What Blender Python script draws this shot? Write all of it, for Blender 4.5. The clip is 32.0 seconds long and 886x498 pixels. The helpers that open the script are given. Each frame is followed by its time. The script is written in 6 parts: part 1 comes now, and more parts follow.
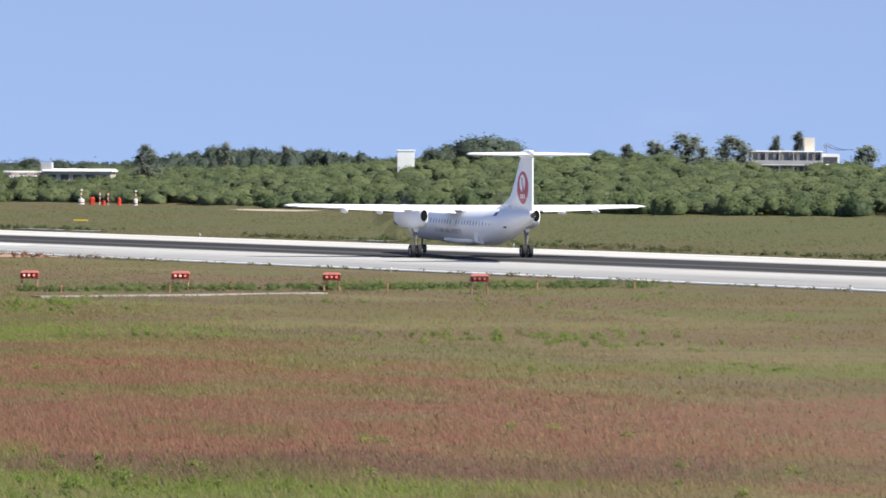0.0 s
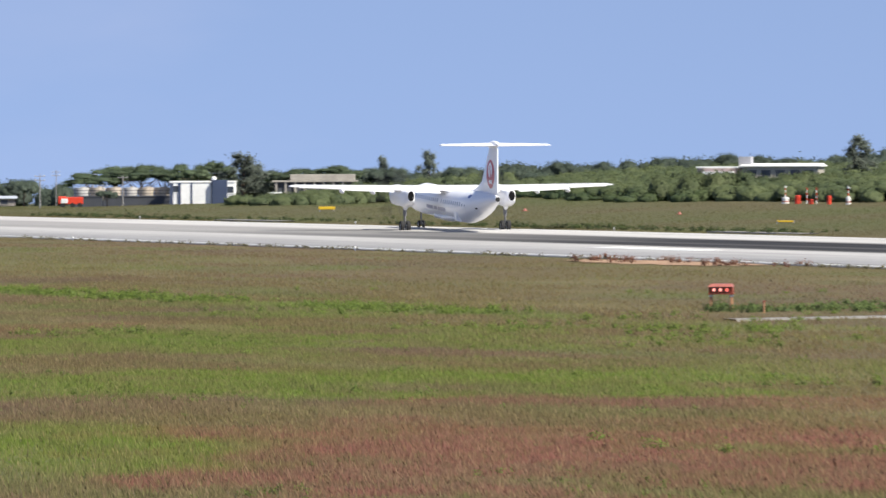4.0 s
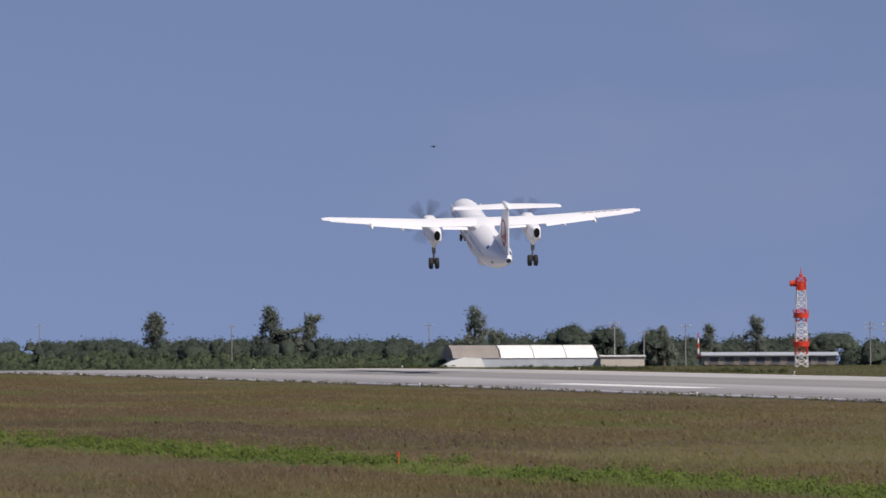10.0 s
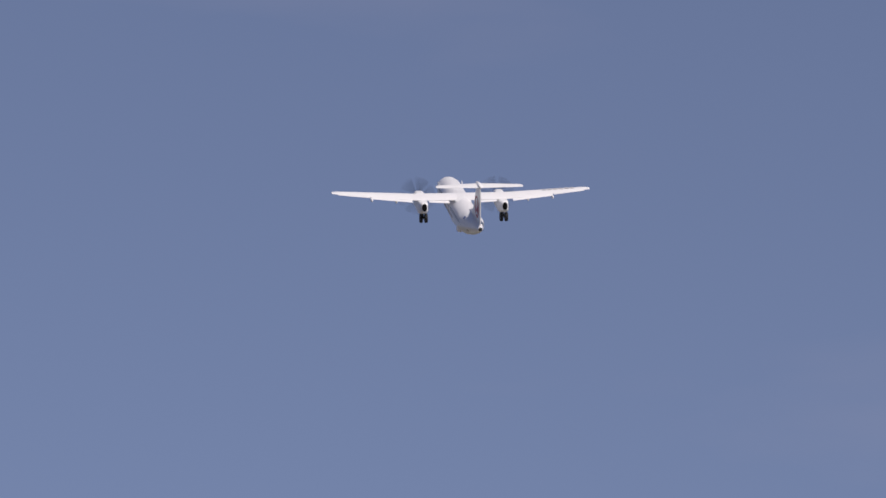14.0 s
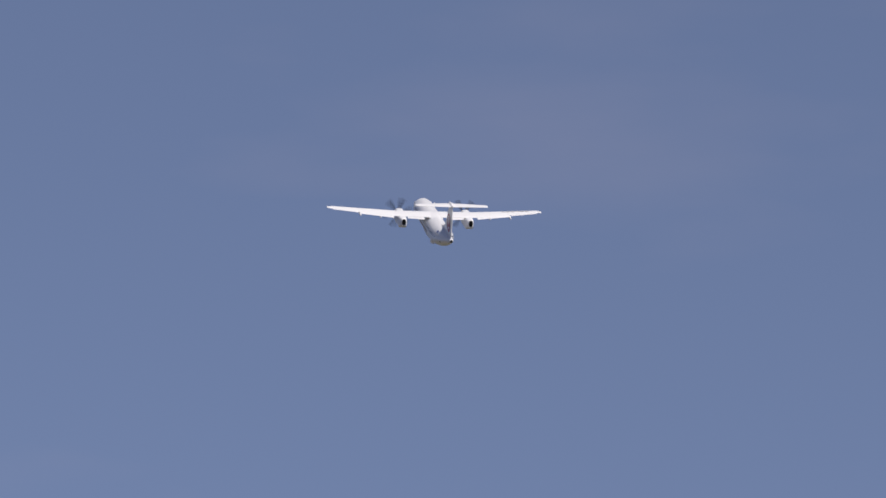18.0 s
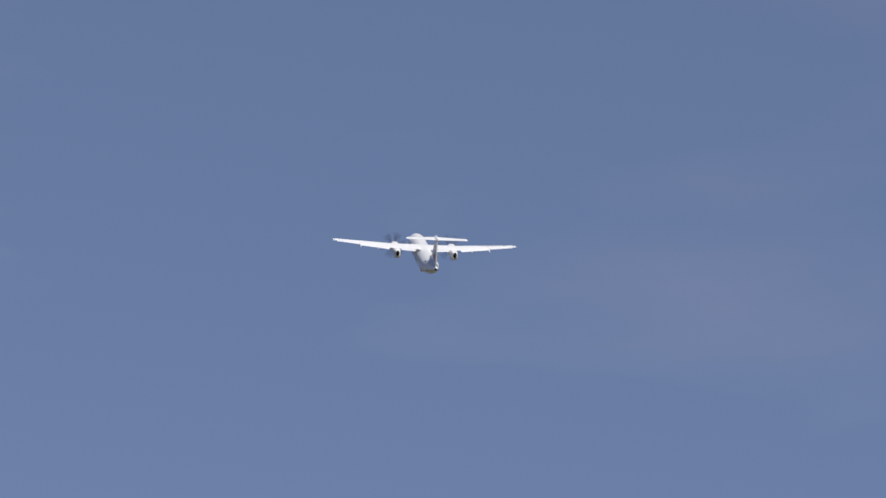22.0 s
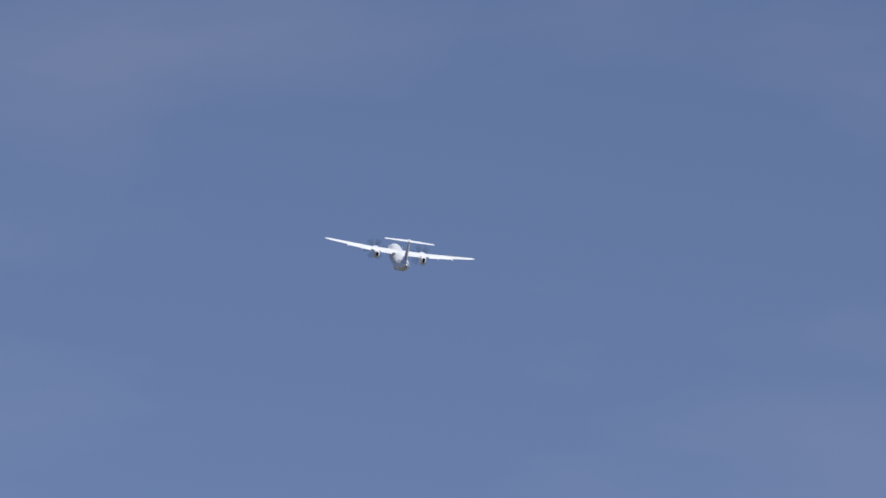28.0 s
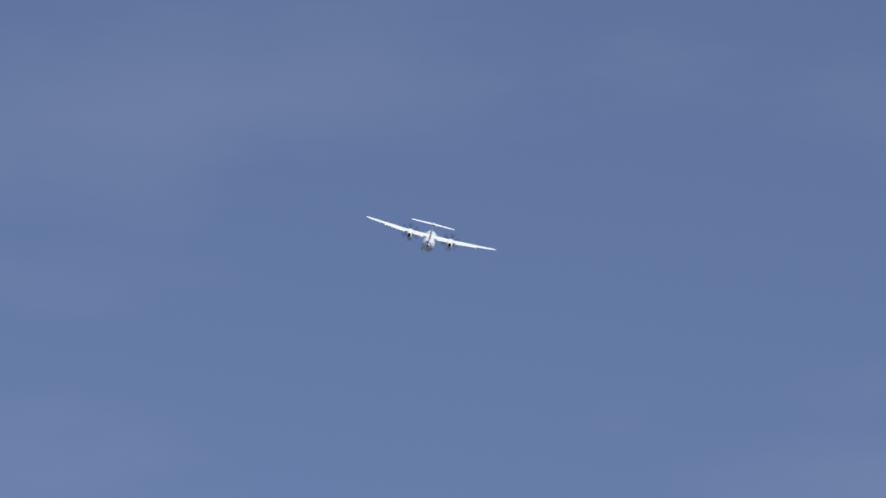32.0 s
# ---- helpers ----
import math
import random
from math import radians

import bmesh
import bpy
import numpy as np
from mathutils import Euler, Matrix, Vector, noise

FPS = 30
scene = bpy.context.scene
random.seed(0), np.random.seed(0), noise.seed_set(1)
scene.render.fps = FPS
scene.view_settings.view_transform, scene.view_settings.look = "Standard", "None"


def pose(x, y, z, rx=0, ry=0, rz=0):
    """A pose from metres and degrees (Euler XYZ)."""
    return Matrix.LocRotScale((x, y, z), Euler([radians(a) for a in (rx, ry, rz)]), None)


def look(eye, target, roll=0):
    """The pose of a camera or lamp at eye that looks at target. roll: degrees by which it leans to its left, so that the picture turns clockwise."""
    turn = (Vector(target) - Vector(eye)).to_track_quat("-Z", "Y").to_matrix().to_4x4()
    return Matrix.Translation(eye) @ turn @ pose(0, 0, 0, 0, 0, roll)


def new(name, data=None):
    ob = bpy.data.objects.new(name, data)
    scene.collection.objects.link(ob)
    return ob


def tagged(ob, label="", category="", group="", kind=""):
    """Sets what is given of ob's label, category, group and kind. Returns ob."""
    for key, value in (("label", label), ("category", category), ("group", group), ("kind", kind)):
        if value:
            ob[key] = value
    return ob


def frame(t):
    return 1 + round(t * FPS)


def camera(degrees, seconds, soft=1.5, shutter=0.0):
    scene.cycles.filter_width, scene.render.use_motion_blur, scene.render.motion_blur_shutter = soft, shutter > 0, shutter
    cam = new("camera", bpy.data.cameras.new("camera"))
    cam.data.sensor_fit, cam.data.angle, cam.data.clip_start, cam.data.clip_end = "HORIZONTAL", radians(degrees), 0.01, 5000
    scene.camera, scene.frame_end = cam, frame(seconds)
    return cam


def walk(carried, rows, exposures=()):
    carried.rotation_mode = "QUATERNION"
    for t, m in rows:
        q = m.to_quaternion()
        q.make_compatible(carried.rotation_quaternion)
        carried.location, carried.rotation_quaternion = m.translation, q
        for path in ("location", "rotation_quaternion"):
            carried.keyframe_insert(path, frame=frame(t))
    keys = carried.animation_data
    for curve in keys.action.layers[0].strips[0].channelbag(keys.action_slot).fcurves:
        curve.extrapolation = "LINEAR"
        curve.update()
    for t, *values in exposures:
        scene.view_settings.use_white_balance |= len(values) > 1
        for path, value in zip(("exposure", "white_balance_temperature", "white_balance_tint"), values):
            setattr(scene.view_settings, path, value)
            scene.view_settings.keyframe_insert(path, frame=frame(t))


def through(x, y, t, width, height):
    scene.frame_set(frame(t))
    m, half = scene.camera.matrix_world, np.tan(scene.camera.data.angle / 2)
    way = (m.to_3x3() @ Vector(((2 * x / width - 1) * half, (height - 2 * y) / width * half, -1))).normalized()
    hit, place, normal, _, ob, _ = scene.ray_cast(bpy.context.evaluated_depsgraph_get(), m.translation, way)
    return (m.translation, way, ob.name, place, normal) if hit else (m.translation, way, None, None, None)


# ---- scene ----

# ---------------------------------------------------------------- camera
cam = camera(10.54, 32.0, 1.55, 0.30)
# seconds, place, turn to the right of the runway, tilt, roll
CAMERA_ROWS = [
    (0.0, -83.94, -183.61, 8.39, 37.634, -1.224, 0.37),
    (0.5, -81.46, -179.89, 8.36, 36.736, -1.167, 0.14),
    (1.0, -78.61, -175.83, 8.34, 35.405, -1.213, 0.00),
    (1.5, -75.45, -171.19, 8.21, 34.621, -1.351, -0.06),
    (2.0, -72.38, -167.01, 8.13, 33.573, -1.341, -0.12),
    (2.5, -67.99, -160.52, 7.95, 32.219, -1.269, 0.07),
    (3.0, -61.79, -150.59, 7.58, 31.222, -1.199, 0.03),
    (3.5, -53.55, -137.55, 7.18, 30.378, -1.175, -0.20),
    (4.0, -44.31, -122.70, 6.74, 29.285, -1.155, -0.22),
    (4.5, -34.96, -107.90, 6.14, 28.019, -0.975, -0.27),
    (5.0, -25.17, -92.75, 5.64, 26.797, -0.873, -0.23),
    (5.5, -15.25, -77.26, 5.22, 25.645, -0.769, -0.10),
    (6.0, -7.22, -61.50, 4.89, 24.712, -0.674, 0.08),
    (6.5, -3.07, -45.54, 4.64, 24.150, -0.574, 0.25),
    (7.0, -3.13, -29.38, 4.47, 23.985, -0.465, 0.39),
    (7.5, -5.24, -11.87, 4.48, 24.201, -0.290, 0.05),
    (8.0, -5.20, 0.00, 4.64, 24.150, -0.166, -0.03),
    (8.5, -5.20, 0.00, 4.64, 23.387, 0.017, 0.03),
    (9.0, -5.20, 0.00, 4.64, 22.614, 0.252, 0.17),
    (9.5, -5.20, 0.00, 4.64, 21.806, 0.536, 0.09),
    (10.0, -5.20, 0.00, 4.64, 21.205, 0.851, -0.13),
    (10.5, -5.20, 0.00, 4.64, 20.801, 1.123, -0.28),
    (11.0, -5.20, 0.00, 4.64, 20.255, 1.383, -0.23),
    (11.5, -5.20, 0.00, 4.64, 19.453, 1.896, -0.14),
    (12.0, -5.20, 0.00, 4.64, 18.821, 2.394, -0.16),
    (12.5, -5.20, 0.00, 4.64, 18.223, 2.804, -0.11),
    (13.0, -5.20, 0.00, 4.64, 17.866, 3.170, 0.00),
    (13.5, -5.20, 0.00, 4.64, 17.445, 3.463, 0.00),
    (14.0, -5.20, 0.00, 4.64, 16.945, 3.725, 0.00),
    (14.5, -5.20, 0.00, 4.64, 16.496, 3.967, 0.00),
    (15.0, -5.20, 0.00, 4.64, 16.030, 4.264, 0.00),
    (15.5, -5.20, 0.00, 4.64, 15.559, 4.608, 0.00),
    (16.0, -5.20, 0.00, 4.64, 15.153, 4.954, 0.00),
    (16.5, -5.20, 0.00, 4.64, 14.881, 5.257, 0.00),
    (17.0, -5.20, 0.00, 4.64, 14.757, 5.507, 0.00),
    (17.5, -5.20, 0.00, 4.64, 14.601, 5.795, 0.00),
    (18.0, -5.20, 0.00, 4.64, 14.366, 6.051, 0.00),
    (18.5, -5.20, 0.00, 4.64, 14.116, 6.357, 0.00),
    (19.0, -5.20, 0.00, 4.64, 13.918, 6.621, 0.00),
    (19.5, -5.20, 0.00, 4.64, 13.662, 6.968, 0.00),
    (20.0, -5.20, 0.00, 4.64, 13.544, 7.292, 0.00),
    (20.5, -5.20, 0.00, 4.64, 13.338, 7.369, 0.00),
    (21.0, -5.20, 0.00, 4.64, 12.954, 7.481, 0.00),
    (21.5, -5.20, 0.00, 4.64, 12.610, 7.768, 0.00),
    (22.0, -5.20, 0.00, 4.64, 12.449, 8.027, 0.00),
    (22.5, -5.20, 0.00, 4.64, 12.186, 8.181, 0.00),
    (23.0, -5.20, 0.00, 4.64, 12.087, 8.302, 0.00),
    (23.5, -5.20, 0.00, 4.64, 11.881, 8.436, 0.00),
    (24.0, -5.20, 0.00, 4.64, 11.686, 8.647, 0.00),
    (24.5, -5.20, 0.00, 4.64, 11.412, 8.895, 0.00),
    (25.0, -5.20, 0.00, 4.64, 11.280, 9.030, 0.00),
    (25.5, -5.20, 0.00, 4.64, 11.265, 9.144, 0.00),
    (26.0, -5.20, 0.00, 4.64, 11.220, 9.250, 0.00),
    (26.5, -5.20, 0.00, 4.64, 11.144, 9.351, 0.00),
    (27.0, -5.20, 0.00, 4.64, 11.036, 9.472, 0.00),
    (27.5, -5.20, 0.00, 4.64, 10.893, 9.635, 0.00),
    (28.0, -5.20, 0.00, 4.64, 10.714, 9.845, 0.00),
    (28.5, -5.20, 0.00, 4.64, 10.563, 9.963, 0.00),
    (29.0, -5.20, 0.00, 4.64, 10.345, 10.059, 0.00),
    (29.5, -5.20, 0.00, 4.64, 10.165, 10.223, 0.00),
    (30.0, -5.20, 0.00, 4.64, 10.189, 10.062, 0.00),
    (30.5, -5.20, 0.00, 4.64, 10.172, 10.135, 0.00),
    (31.0, -5.20, 0.00, 4.64, 10.087, 10.314, 0.00),
    (31.5, -5.20, 0.00, 4.64, 10.033, 10.415, 0.00),
    (32.0, -5.20, 0.00, 4.64, 10.017, 10.463, 0.00),
]
# seconds, place of the main wheels, heading, pitch, bank
FLIGHT = [
    (0.0, 140.53, 104.03, -0.26, 21.98, -0.90, 0.00),
    (0.5, 143.35, 120.19, -0.24, 21.45, -1.00, 0.00),
    (1.0, 143.28, 132.66, -0.23, 20.93, -1.10, 0.00),
    (1.5, 145.21, 148.26, -0.21, 20.48, -0.95, 0.00),
    (2.0, 145.16, 161.68, -0.20, 20.03, -0.85, 0.00),
    (2.5, 148.12, 179.10, -0.18, 19.02, -0.80, 0.00),
    (3.0, 152.57, 199.42, -0.26, 18.02, -0.70, 0.00),
    (3.5, 155.14, 217.14, -0.30, 17.51, 0.05, 0.00),
    (4.0, 158.03, 235.95, -0.34, 17.00, 0.85, 0.00),
    (4.5, 159.65, 252.19, -0.34, 17.00, 1.95, 0.00),
    (5.0, 162.25, 271.91, -0.34, 16.51, 2.90, 0.00),
    (5.5, 163.07, 288.16, -0.37, 16.01, 3.70, 0.00),
    (6.0, 164.05, 304.37, -0.24, 15.51, 4.60, 0.00),
    (6.5, 165.27, 320.54, -0.12, 15.01, 5.63, -0.50),
    (7.0, 161.57, 329.41, -0.04, 16.42, 6.72, 0.07),
    (7.5, 156.03, 335.57, 0.22, 17.71, 7.04, 2.14),
    (8.0, 150.83, 340.86, 1.23, 17.56, 7.41, 1.63),
    (8.5, 151.09, 354.19, 2.54, 16.78, 8.04, 1.05),
    (9.0, 150.66, 366.03, 4.35, 16.07, 9.24, 0.04),
    (9.5, 151.16, 380.09, 6.47, 15.06, 9.47, -0.92),
    (10.0, 151.52, 394.08, 9.31, 13.95, 10.52, -1.73),
    (10.5, 151.31, 406.70, 12.61, 12.87, 10.94, -2.13),
    (11.0, 150.02, 417.73, 16.54, 12.53, 11.16, -1.63),
    (11.5, 150.21, 433.53, 20.65, 12.01, 10.61, -0.74),
    (12.0, 149.72, 447.84, 24.81, 11.39, 11.42, -0.33),
    (12.5, 149.32, 461.94, 28.95, 11.10, 13.00, -0.33),
    (13.0, 149.32, 472.81, 32.76, 10.67, 13.28, -0.86),
    (13.5, 149.32, 486.42, 36.58, 10.38, 13.70, -1.41),
    (14.0, 149.32, 500.02, 40.42, 10.16, 14.22, -1.65),
    (14.5, 149.32, 513.62, 44.27, 9.34, 14.86, -1.37),
    (15.0, 149.32, 527.21, 48.14, 8.84, 15.22, -1.26),
    (15.5, 149.32, 540.78, 52.02, 8.61, 15.33, -1.27),
    (16.0, 149.32, 554.32, 55.92, 8.39, 15.43, -1.13),
    (16.5, 149.32, 567.83, 59.83, 7.92, 15.75, -0.58),
    (17.0, 149.32, 581.30, 63.76, 7.16, 16.32, 0.42),
    (17.5, 149.32, 594.73, 67.70, 7.01, 16.34, 0.86),
    (18.0, 149.32, 608.13, 71.66, 6.75, 16.21, 0.47),
    (18.5, 149.32, 621.48, 75.63, 6.58, 16.16, -0.41),
    (19.0, 149.32, 634.78, 79.62, 6.37, 16.30, -1.34),
    (19.5, 149.32, 648.05, 83.62, 6.03, 16.56, -1.71),
    (20.0, 149.32, 661.27, 87.64, 5.94, 16.82, -1.65),
    (20.5, 149.32, 674.46, 91.67, 6.08, 17.06, -1.50),
    (21.0, 149.32, 687.62, 95.72, 6.23, 17.35, -0.72),
    (21.5, 149.32, 700.74, 99.78, 6.20, 17.53, 0.57),
    (22.0, 149.32, 713.85, 103.86, 6.10, 17.47, 1.45),
    (22.5, 149.32, 726.94, 107.95, 6.16, 17.27, 1.80),
    (23.0, 149.32, 740.02, 112.06, 5.99, 17.01, 1.97),
    (23.5, 149.32, 753.11, 116.18, 5.78, 16.87, 1.79),
    (24.0, 149.32, 766.20, 120.32, 5.76, 17.04, 1.28),
    (24.5, 149.32, 779.33, 124.47, 5.58, 17.41, 0.83),
    (25.0, 149.32, 792.48, 128.64, 5.29, 17.64, 0.63),
    (25.5, 149.32, 805.69, 132.82, 5.31, 16.85, 2.06),
    (26.0, 149.38, 818.96, 137.02, 5.54, 15.91, 3.33),
    (26.5, 149.51, 832.28, 141.23, 5.93, 14.90, 4.44),
    (27.0, 149.80, 845.68, 145.46, 6.23, 14.27, 5.45),
    (27.5, 150.33, 859.16, 149.70, 6.16, 15.08, 6.41),
    (28.0, 151.12, 872.73, 153.91, 5.69, 16.70, 7.32),
    (28.5, 152.13, 886.41, 157.88, 5.30, 17.46, 8.31),
    (29.0, 153.37, 900.24, 162.37, 6.70, 16.92, 9.18),
    (29.5, 154.83, 914.24, 166.54, 7.67, 16.58, 10.08),
    (30.0, 156.52, 928.42, 170.94, 7.75, 16.44, 11.06),
    (30.5, 158.43, 942.82, 175.17, 8.02, 16.05, 11.76),
    (31.0, 160.57, 957.46, 179.72, 10.29, 15.53, 12.24),
    (31.5, 162.93, 972.36, 184.18, 10.98, 15.24, 13.14),
    (32.0, 165.52, 987.57, 188.56, 11.35, 15.39, 14.73),
]


def camera_pose(x, y, z, turn, tilt, roll):
    return pose(x, y, z) @ pose(0, 0, 0, 0, 0, -turn) @ pose(0, 0, 0, 90 + tilt) @ pose(0, 0, 0, 0, 0, roll)


def body_pose(x, y, z, heading, pitch, bank):
    return pose(x, y, z) @ pose(0, 0, 0, 0, 0, -heading) @ pose(0, 0, 0, pitch) @ pose(0, 0, 0, 0, bank)


walk(cam, [(r[0], camera_pose(*r[1:])) for r in CAMERA_ROWS], exposures=[
    (0.0, 0.86, 6780, 6), (3.0, 0.78, 6800, 6), (4.5, 0.65, 6820, 7), (6.5, 0.36, 6740, 9), (8.0, 0.10, 6700, 11), (9.0, -0.02, 6750, 12), (10.5, -0.24, 6850, 14),
    (12.5, -0.40, 6900, 15), (17.0, -0.36, 6800, 13), (23.0, -0.27, 6520, 8), (28.0, -0.25, 6250, 8), (32.0, -0.26, 6150, 7)])

# ---------------------------------------------------------------- light
SUN_AZ, SUN_EL = 151.0, 50.0          # degrees: clockwise from the runway's direction (+y), above the horizon

world = bpy.data.worlds.new("sky")
scene.world = world
world.use_nodes = True
wn, wl = world.node_tree.nodes, world.node_tree.links
sky = wn.new("ShaderNodeTexSky")
sky.sky_type, sky.sun_disc = "NISHITA", False
sky.sun_elevation, sky.sun_rotation = radians(SUN_EL), radians(SUN_AZ)
sky.altitude, sky.air_density, sky.dust_density, sky.ozone_density = 10, 0.45, 0.0, 6.0
wtc = wn.new("ShaderNodeTexCoord")
wmap = wn.new("ShaderNodeMapping")
wmap.inputs["Scale"].default_value = (5, 5, 16)
wnoise = wn.new("ShaderNodeTexNoise")
wnoise.inputs["Scale"].default_value, wnoise.inputs["Detail"].default_value = 1.0, 5
wramp = wn.new("ShaderNodeMapRange")
wramp.inputs[1].default_value, wramp.inputs[2].default_value = 0.54, 0.78
wramp.inputs[3].default_value, wramp.inputs[4].default_value = 0.0, 0.16
# the low haze is thin here: the horizon keeps the colour of the sky above it
wlift = wn.new("ShaderNodeMapping")
wlift.inputs["Location"].default_value, wlift.inputs["Scale"].default_value = (0, 0, 0.17), (1, 1, 0.42)
wtint = wn.new("ShaderNodeMix")
wtint.data_type, wtint.blend_type = "RGBA", "MULTIPLY"
wtint.inputs["Factor"].default_value, wtint.inputs["B"].default_value = 1.0, (1.43, 1.04, 0.87, 1)
wmix = wn.new("ShaderNodeMix")
wmix.data_type = "RGBA"
wl.new(wtc.outputs["Generated"], wmap.inputs["Vector"])
wl.new(wmap.outputs["Vector"], wnoise.inputs["Vector"])
wl.new(wnoise.outputs["Fac"], wramp.inputs[0])
wl.new(wramp.outputs[0], wmix.inputs["Factor"])
wl.new(wtc.outputs["Generated"], wlift.inputs["Vector"])
wl.new(wlift.outputs["Vector"], sky.inputs["Vector"])
wl.new(sky.outputs["Color"], wtint.inputs["A"])
wl.new(wtint.outputs["Result"], wmix.inputs["A"])
wmix.inputs["B"].default_value = (3.9, 3.5, 4.2, 1)      # thin cloud, as bright as the sky's own scale
wl.new(wmix.outputs["Result"], wn["Background"].inputs["Color"])
wn["Background"].inputs["Strength"].default_value = 0.14

sun = new("sun", bpy.data.lights.new("sun", "SUN"))
sun.data.energy, sun.data.angle, sun.data.color = 4.8, radians(0.53), (1.0, 0.95, 0.87)
_az, _el = radians(SUN_AZ), radians(SUN_EL)
sun.matrix_world = look((math.sin(_az) * math.cos(_el) * 100, math.cos(_az) * math.cos(_el) * 100, math.sin(_el) * 100), (0, 0, 0))

# ---------------------------------------------------------------- materials


def material(name, color, rough=0.6, metal=0.0, vary=0.12, scale=4.0, fine=40.0, bump=0.0, island=0.0, obrand=0.0, emit=None, spec=0.5):
    """A plain surface with stains and grain at two scales, and variation between pieces."""
    m = bpy.data.materials.new(name)
    m.use_nodes = True
    nt = m.node_tree
    b = nt.nodes["Principled BSDF"]
    b.inputs["Roughness"].default_value, b.inputs["Metallic"].default_value = rough, metal
    b.inputs["Specular IOR Level"].default_value = spec
    tc = nt.nodes.new("ShaderNodeTexCoord")
    n1, n2 = nt.nodes.new("ShaderNodeTexNoise"), nt.nodes.new("ShaderNodeTexNoise")
    for n, s in ((n1, scale), (n2, fine)):
        n.inputs["Scale"].default_value, n.inputs["Detail"].default_value = s, 4
        nt.links.new(tc.outputs["Object"], n.inputs["Vector"])
    add = nt.nodes.new("ShaderNodeMath")
    add.operation = "ADD"
    nt.links.new(n1.outputs["Fac"], add.inputs[0])
    nt.links.new(n2.outputs["Fac"], add.inputs[1])
    val = add.outputs[0]
    mr = nt.nodes.new("ShaderNodeMapRange")
    mr.inputs[1].default_value, mr.inputs[2].default_value = 0.6, 1.4
    mr.inputs[3].default_value, mr.inputs[4].default_value = 1 - vary, 1 + vary
    nt.links.new(val, mr.inputs[0])
    fac = mr.outputs[0]
    for kind, amount in (("island", island), ("object", obrand)):
        if amount:
            src = nt.nodes.new("ShaderNodeNewGeometry" if kind == "island" else "ShaderNodeObjectInfo")
            r = nt.nodes.new("ShaderNodeMapRange")
            r.inputs[3].default_value, r.inputs[4].default_value = 1 - amount, 1 + amount
            nt.links.new(src.outputs["Random Per Island" if kind == "island" else "Random"], r.inputs[0])
            mul = nt.nodes.new("ShaderNodeMath")
            mul.operation = "MULTIPLY"
            nt.links.new(fac, mul.inputs[0])
            nt.links.new(r.outputs[0], mul.inputs[1])
            fac = mul.outputs[0]
    hsv = nt.nodes.new("ShaderNodeHueSaturation")
    hsv.inputs["Color"].default_value = (*color, 1)
    nt.links.new(fac, hsv.inputs["Value"])
    nt.links.new(hsv.outputs["Color"], b.inputs["Base Color"])
    if bump:
        bp = nt.nodes.new("ShaderNodeBump")
        bp.inputs["Strength"].default_value, bp.inputs["Distance"].default_value = bump, 0.05
        nt.links.new(n2.outputs["Fac"], bp.inputs["Height"])
        nt.links.new(bp.outputs["Normal"], b.inputs["Normal"])
    if emit:
        b.inputs["Emission Color"].default_value, b.inputs["Emission Strength"].default_value = (*emit[0], 1), emit[1]
    return m


def leaf_normal(nt, lift):
    """Leaves and blades are small and curled: each scatters light as if bent upward."""
    geo, add, nrm = nt.nodes.new("ShaderNodeNewGeometry"), nt.nodes.new("ShaderNodeVectorMath"), nt.nodes.new("ShaderNodeVectorMath")
    nrm.operation = "NORMALIZE"
    add.inputs[1].default_value = (0, 0, lift)
    nt.links.new(geo.outputs["Normal"], add.inputs[0])
    nt.links.new(add.outputs[0], nrm.inputs[0])
    return nrm.outputs[0]


def crown_normal(nt, lift, own):
    """Sprays lie on the skin of their bush: they face outward from it, a little upward, and a little as each is turned."""
    at, tf = nt.nodes.new("ShaderNodeAttribute"), nt.nodes.new("ShaderNodeVectorTransform")
    geo, sc = nt.nodes.new("ShaderNodeNewGeometry"), nt.nodes.new("ShaderNodeVectorMath")
    a1, a2, nrm = (nt.nodes.new("ShaderNodeVectorMath") for _ in range(3))
    at.attribute_name = "skin"
    tf.vector_type, tf.convert_from, tf.convert_to = "NORMAL", "OBJECT", "WORLD"
    sc.operation, nrm.operation = "SCALE", "NORMALIZE"
    sc.inputs["Scale"].default_value = own
    a2.inputs[1].default_value = (0, 0, lift)
    nt.links.new(at.outputs["Vector"], tf.inputs[0])
    nt.links.new(geo.outputs["Normal"], sc.inputs[0])
    nt.links.new(tf.outputs[0], a1.inputs[0])
    nt.links.new(sc.outputs[0], a1.inputs[1])
    nt.links.new(a1.outputs[0], a2.inputs[0])
    nt.links.new(a2.outputs[0], nrm.inputs[0])
    return nrm.outputs[0]


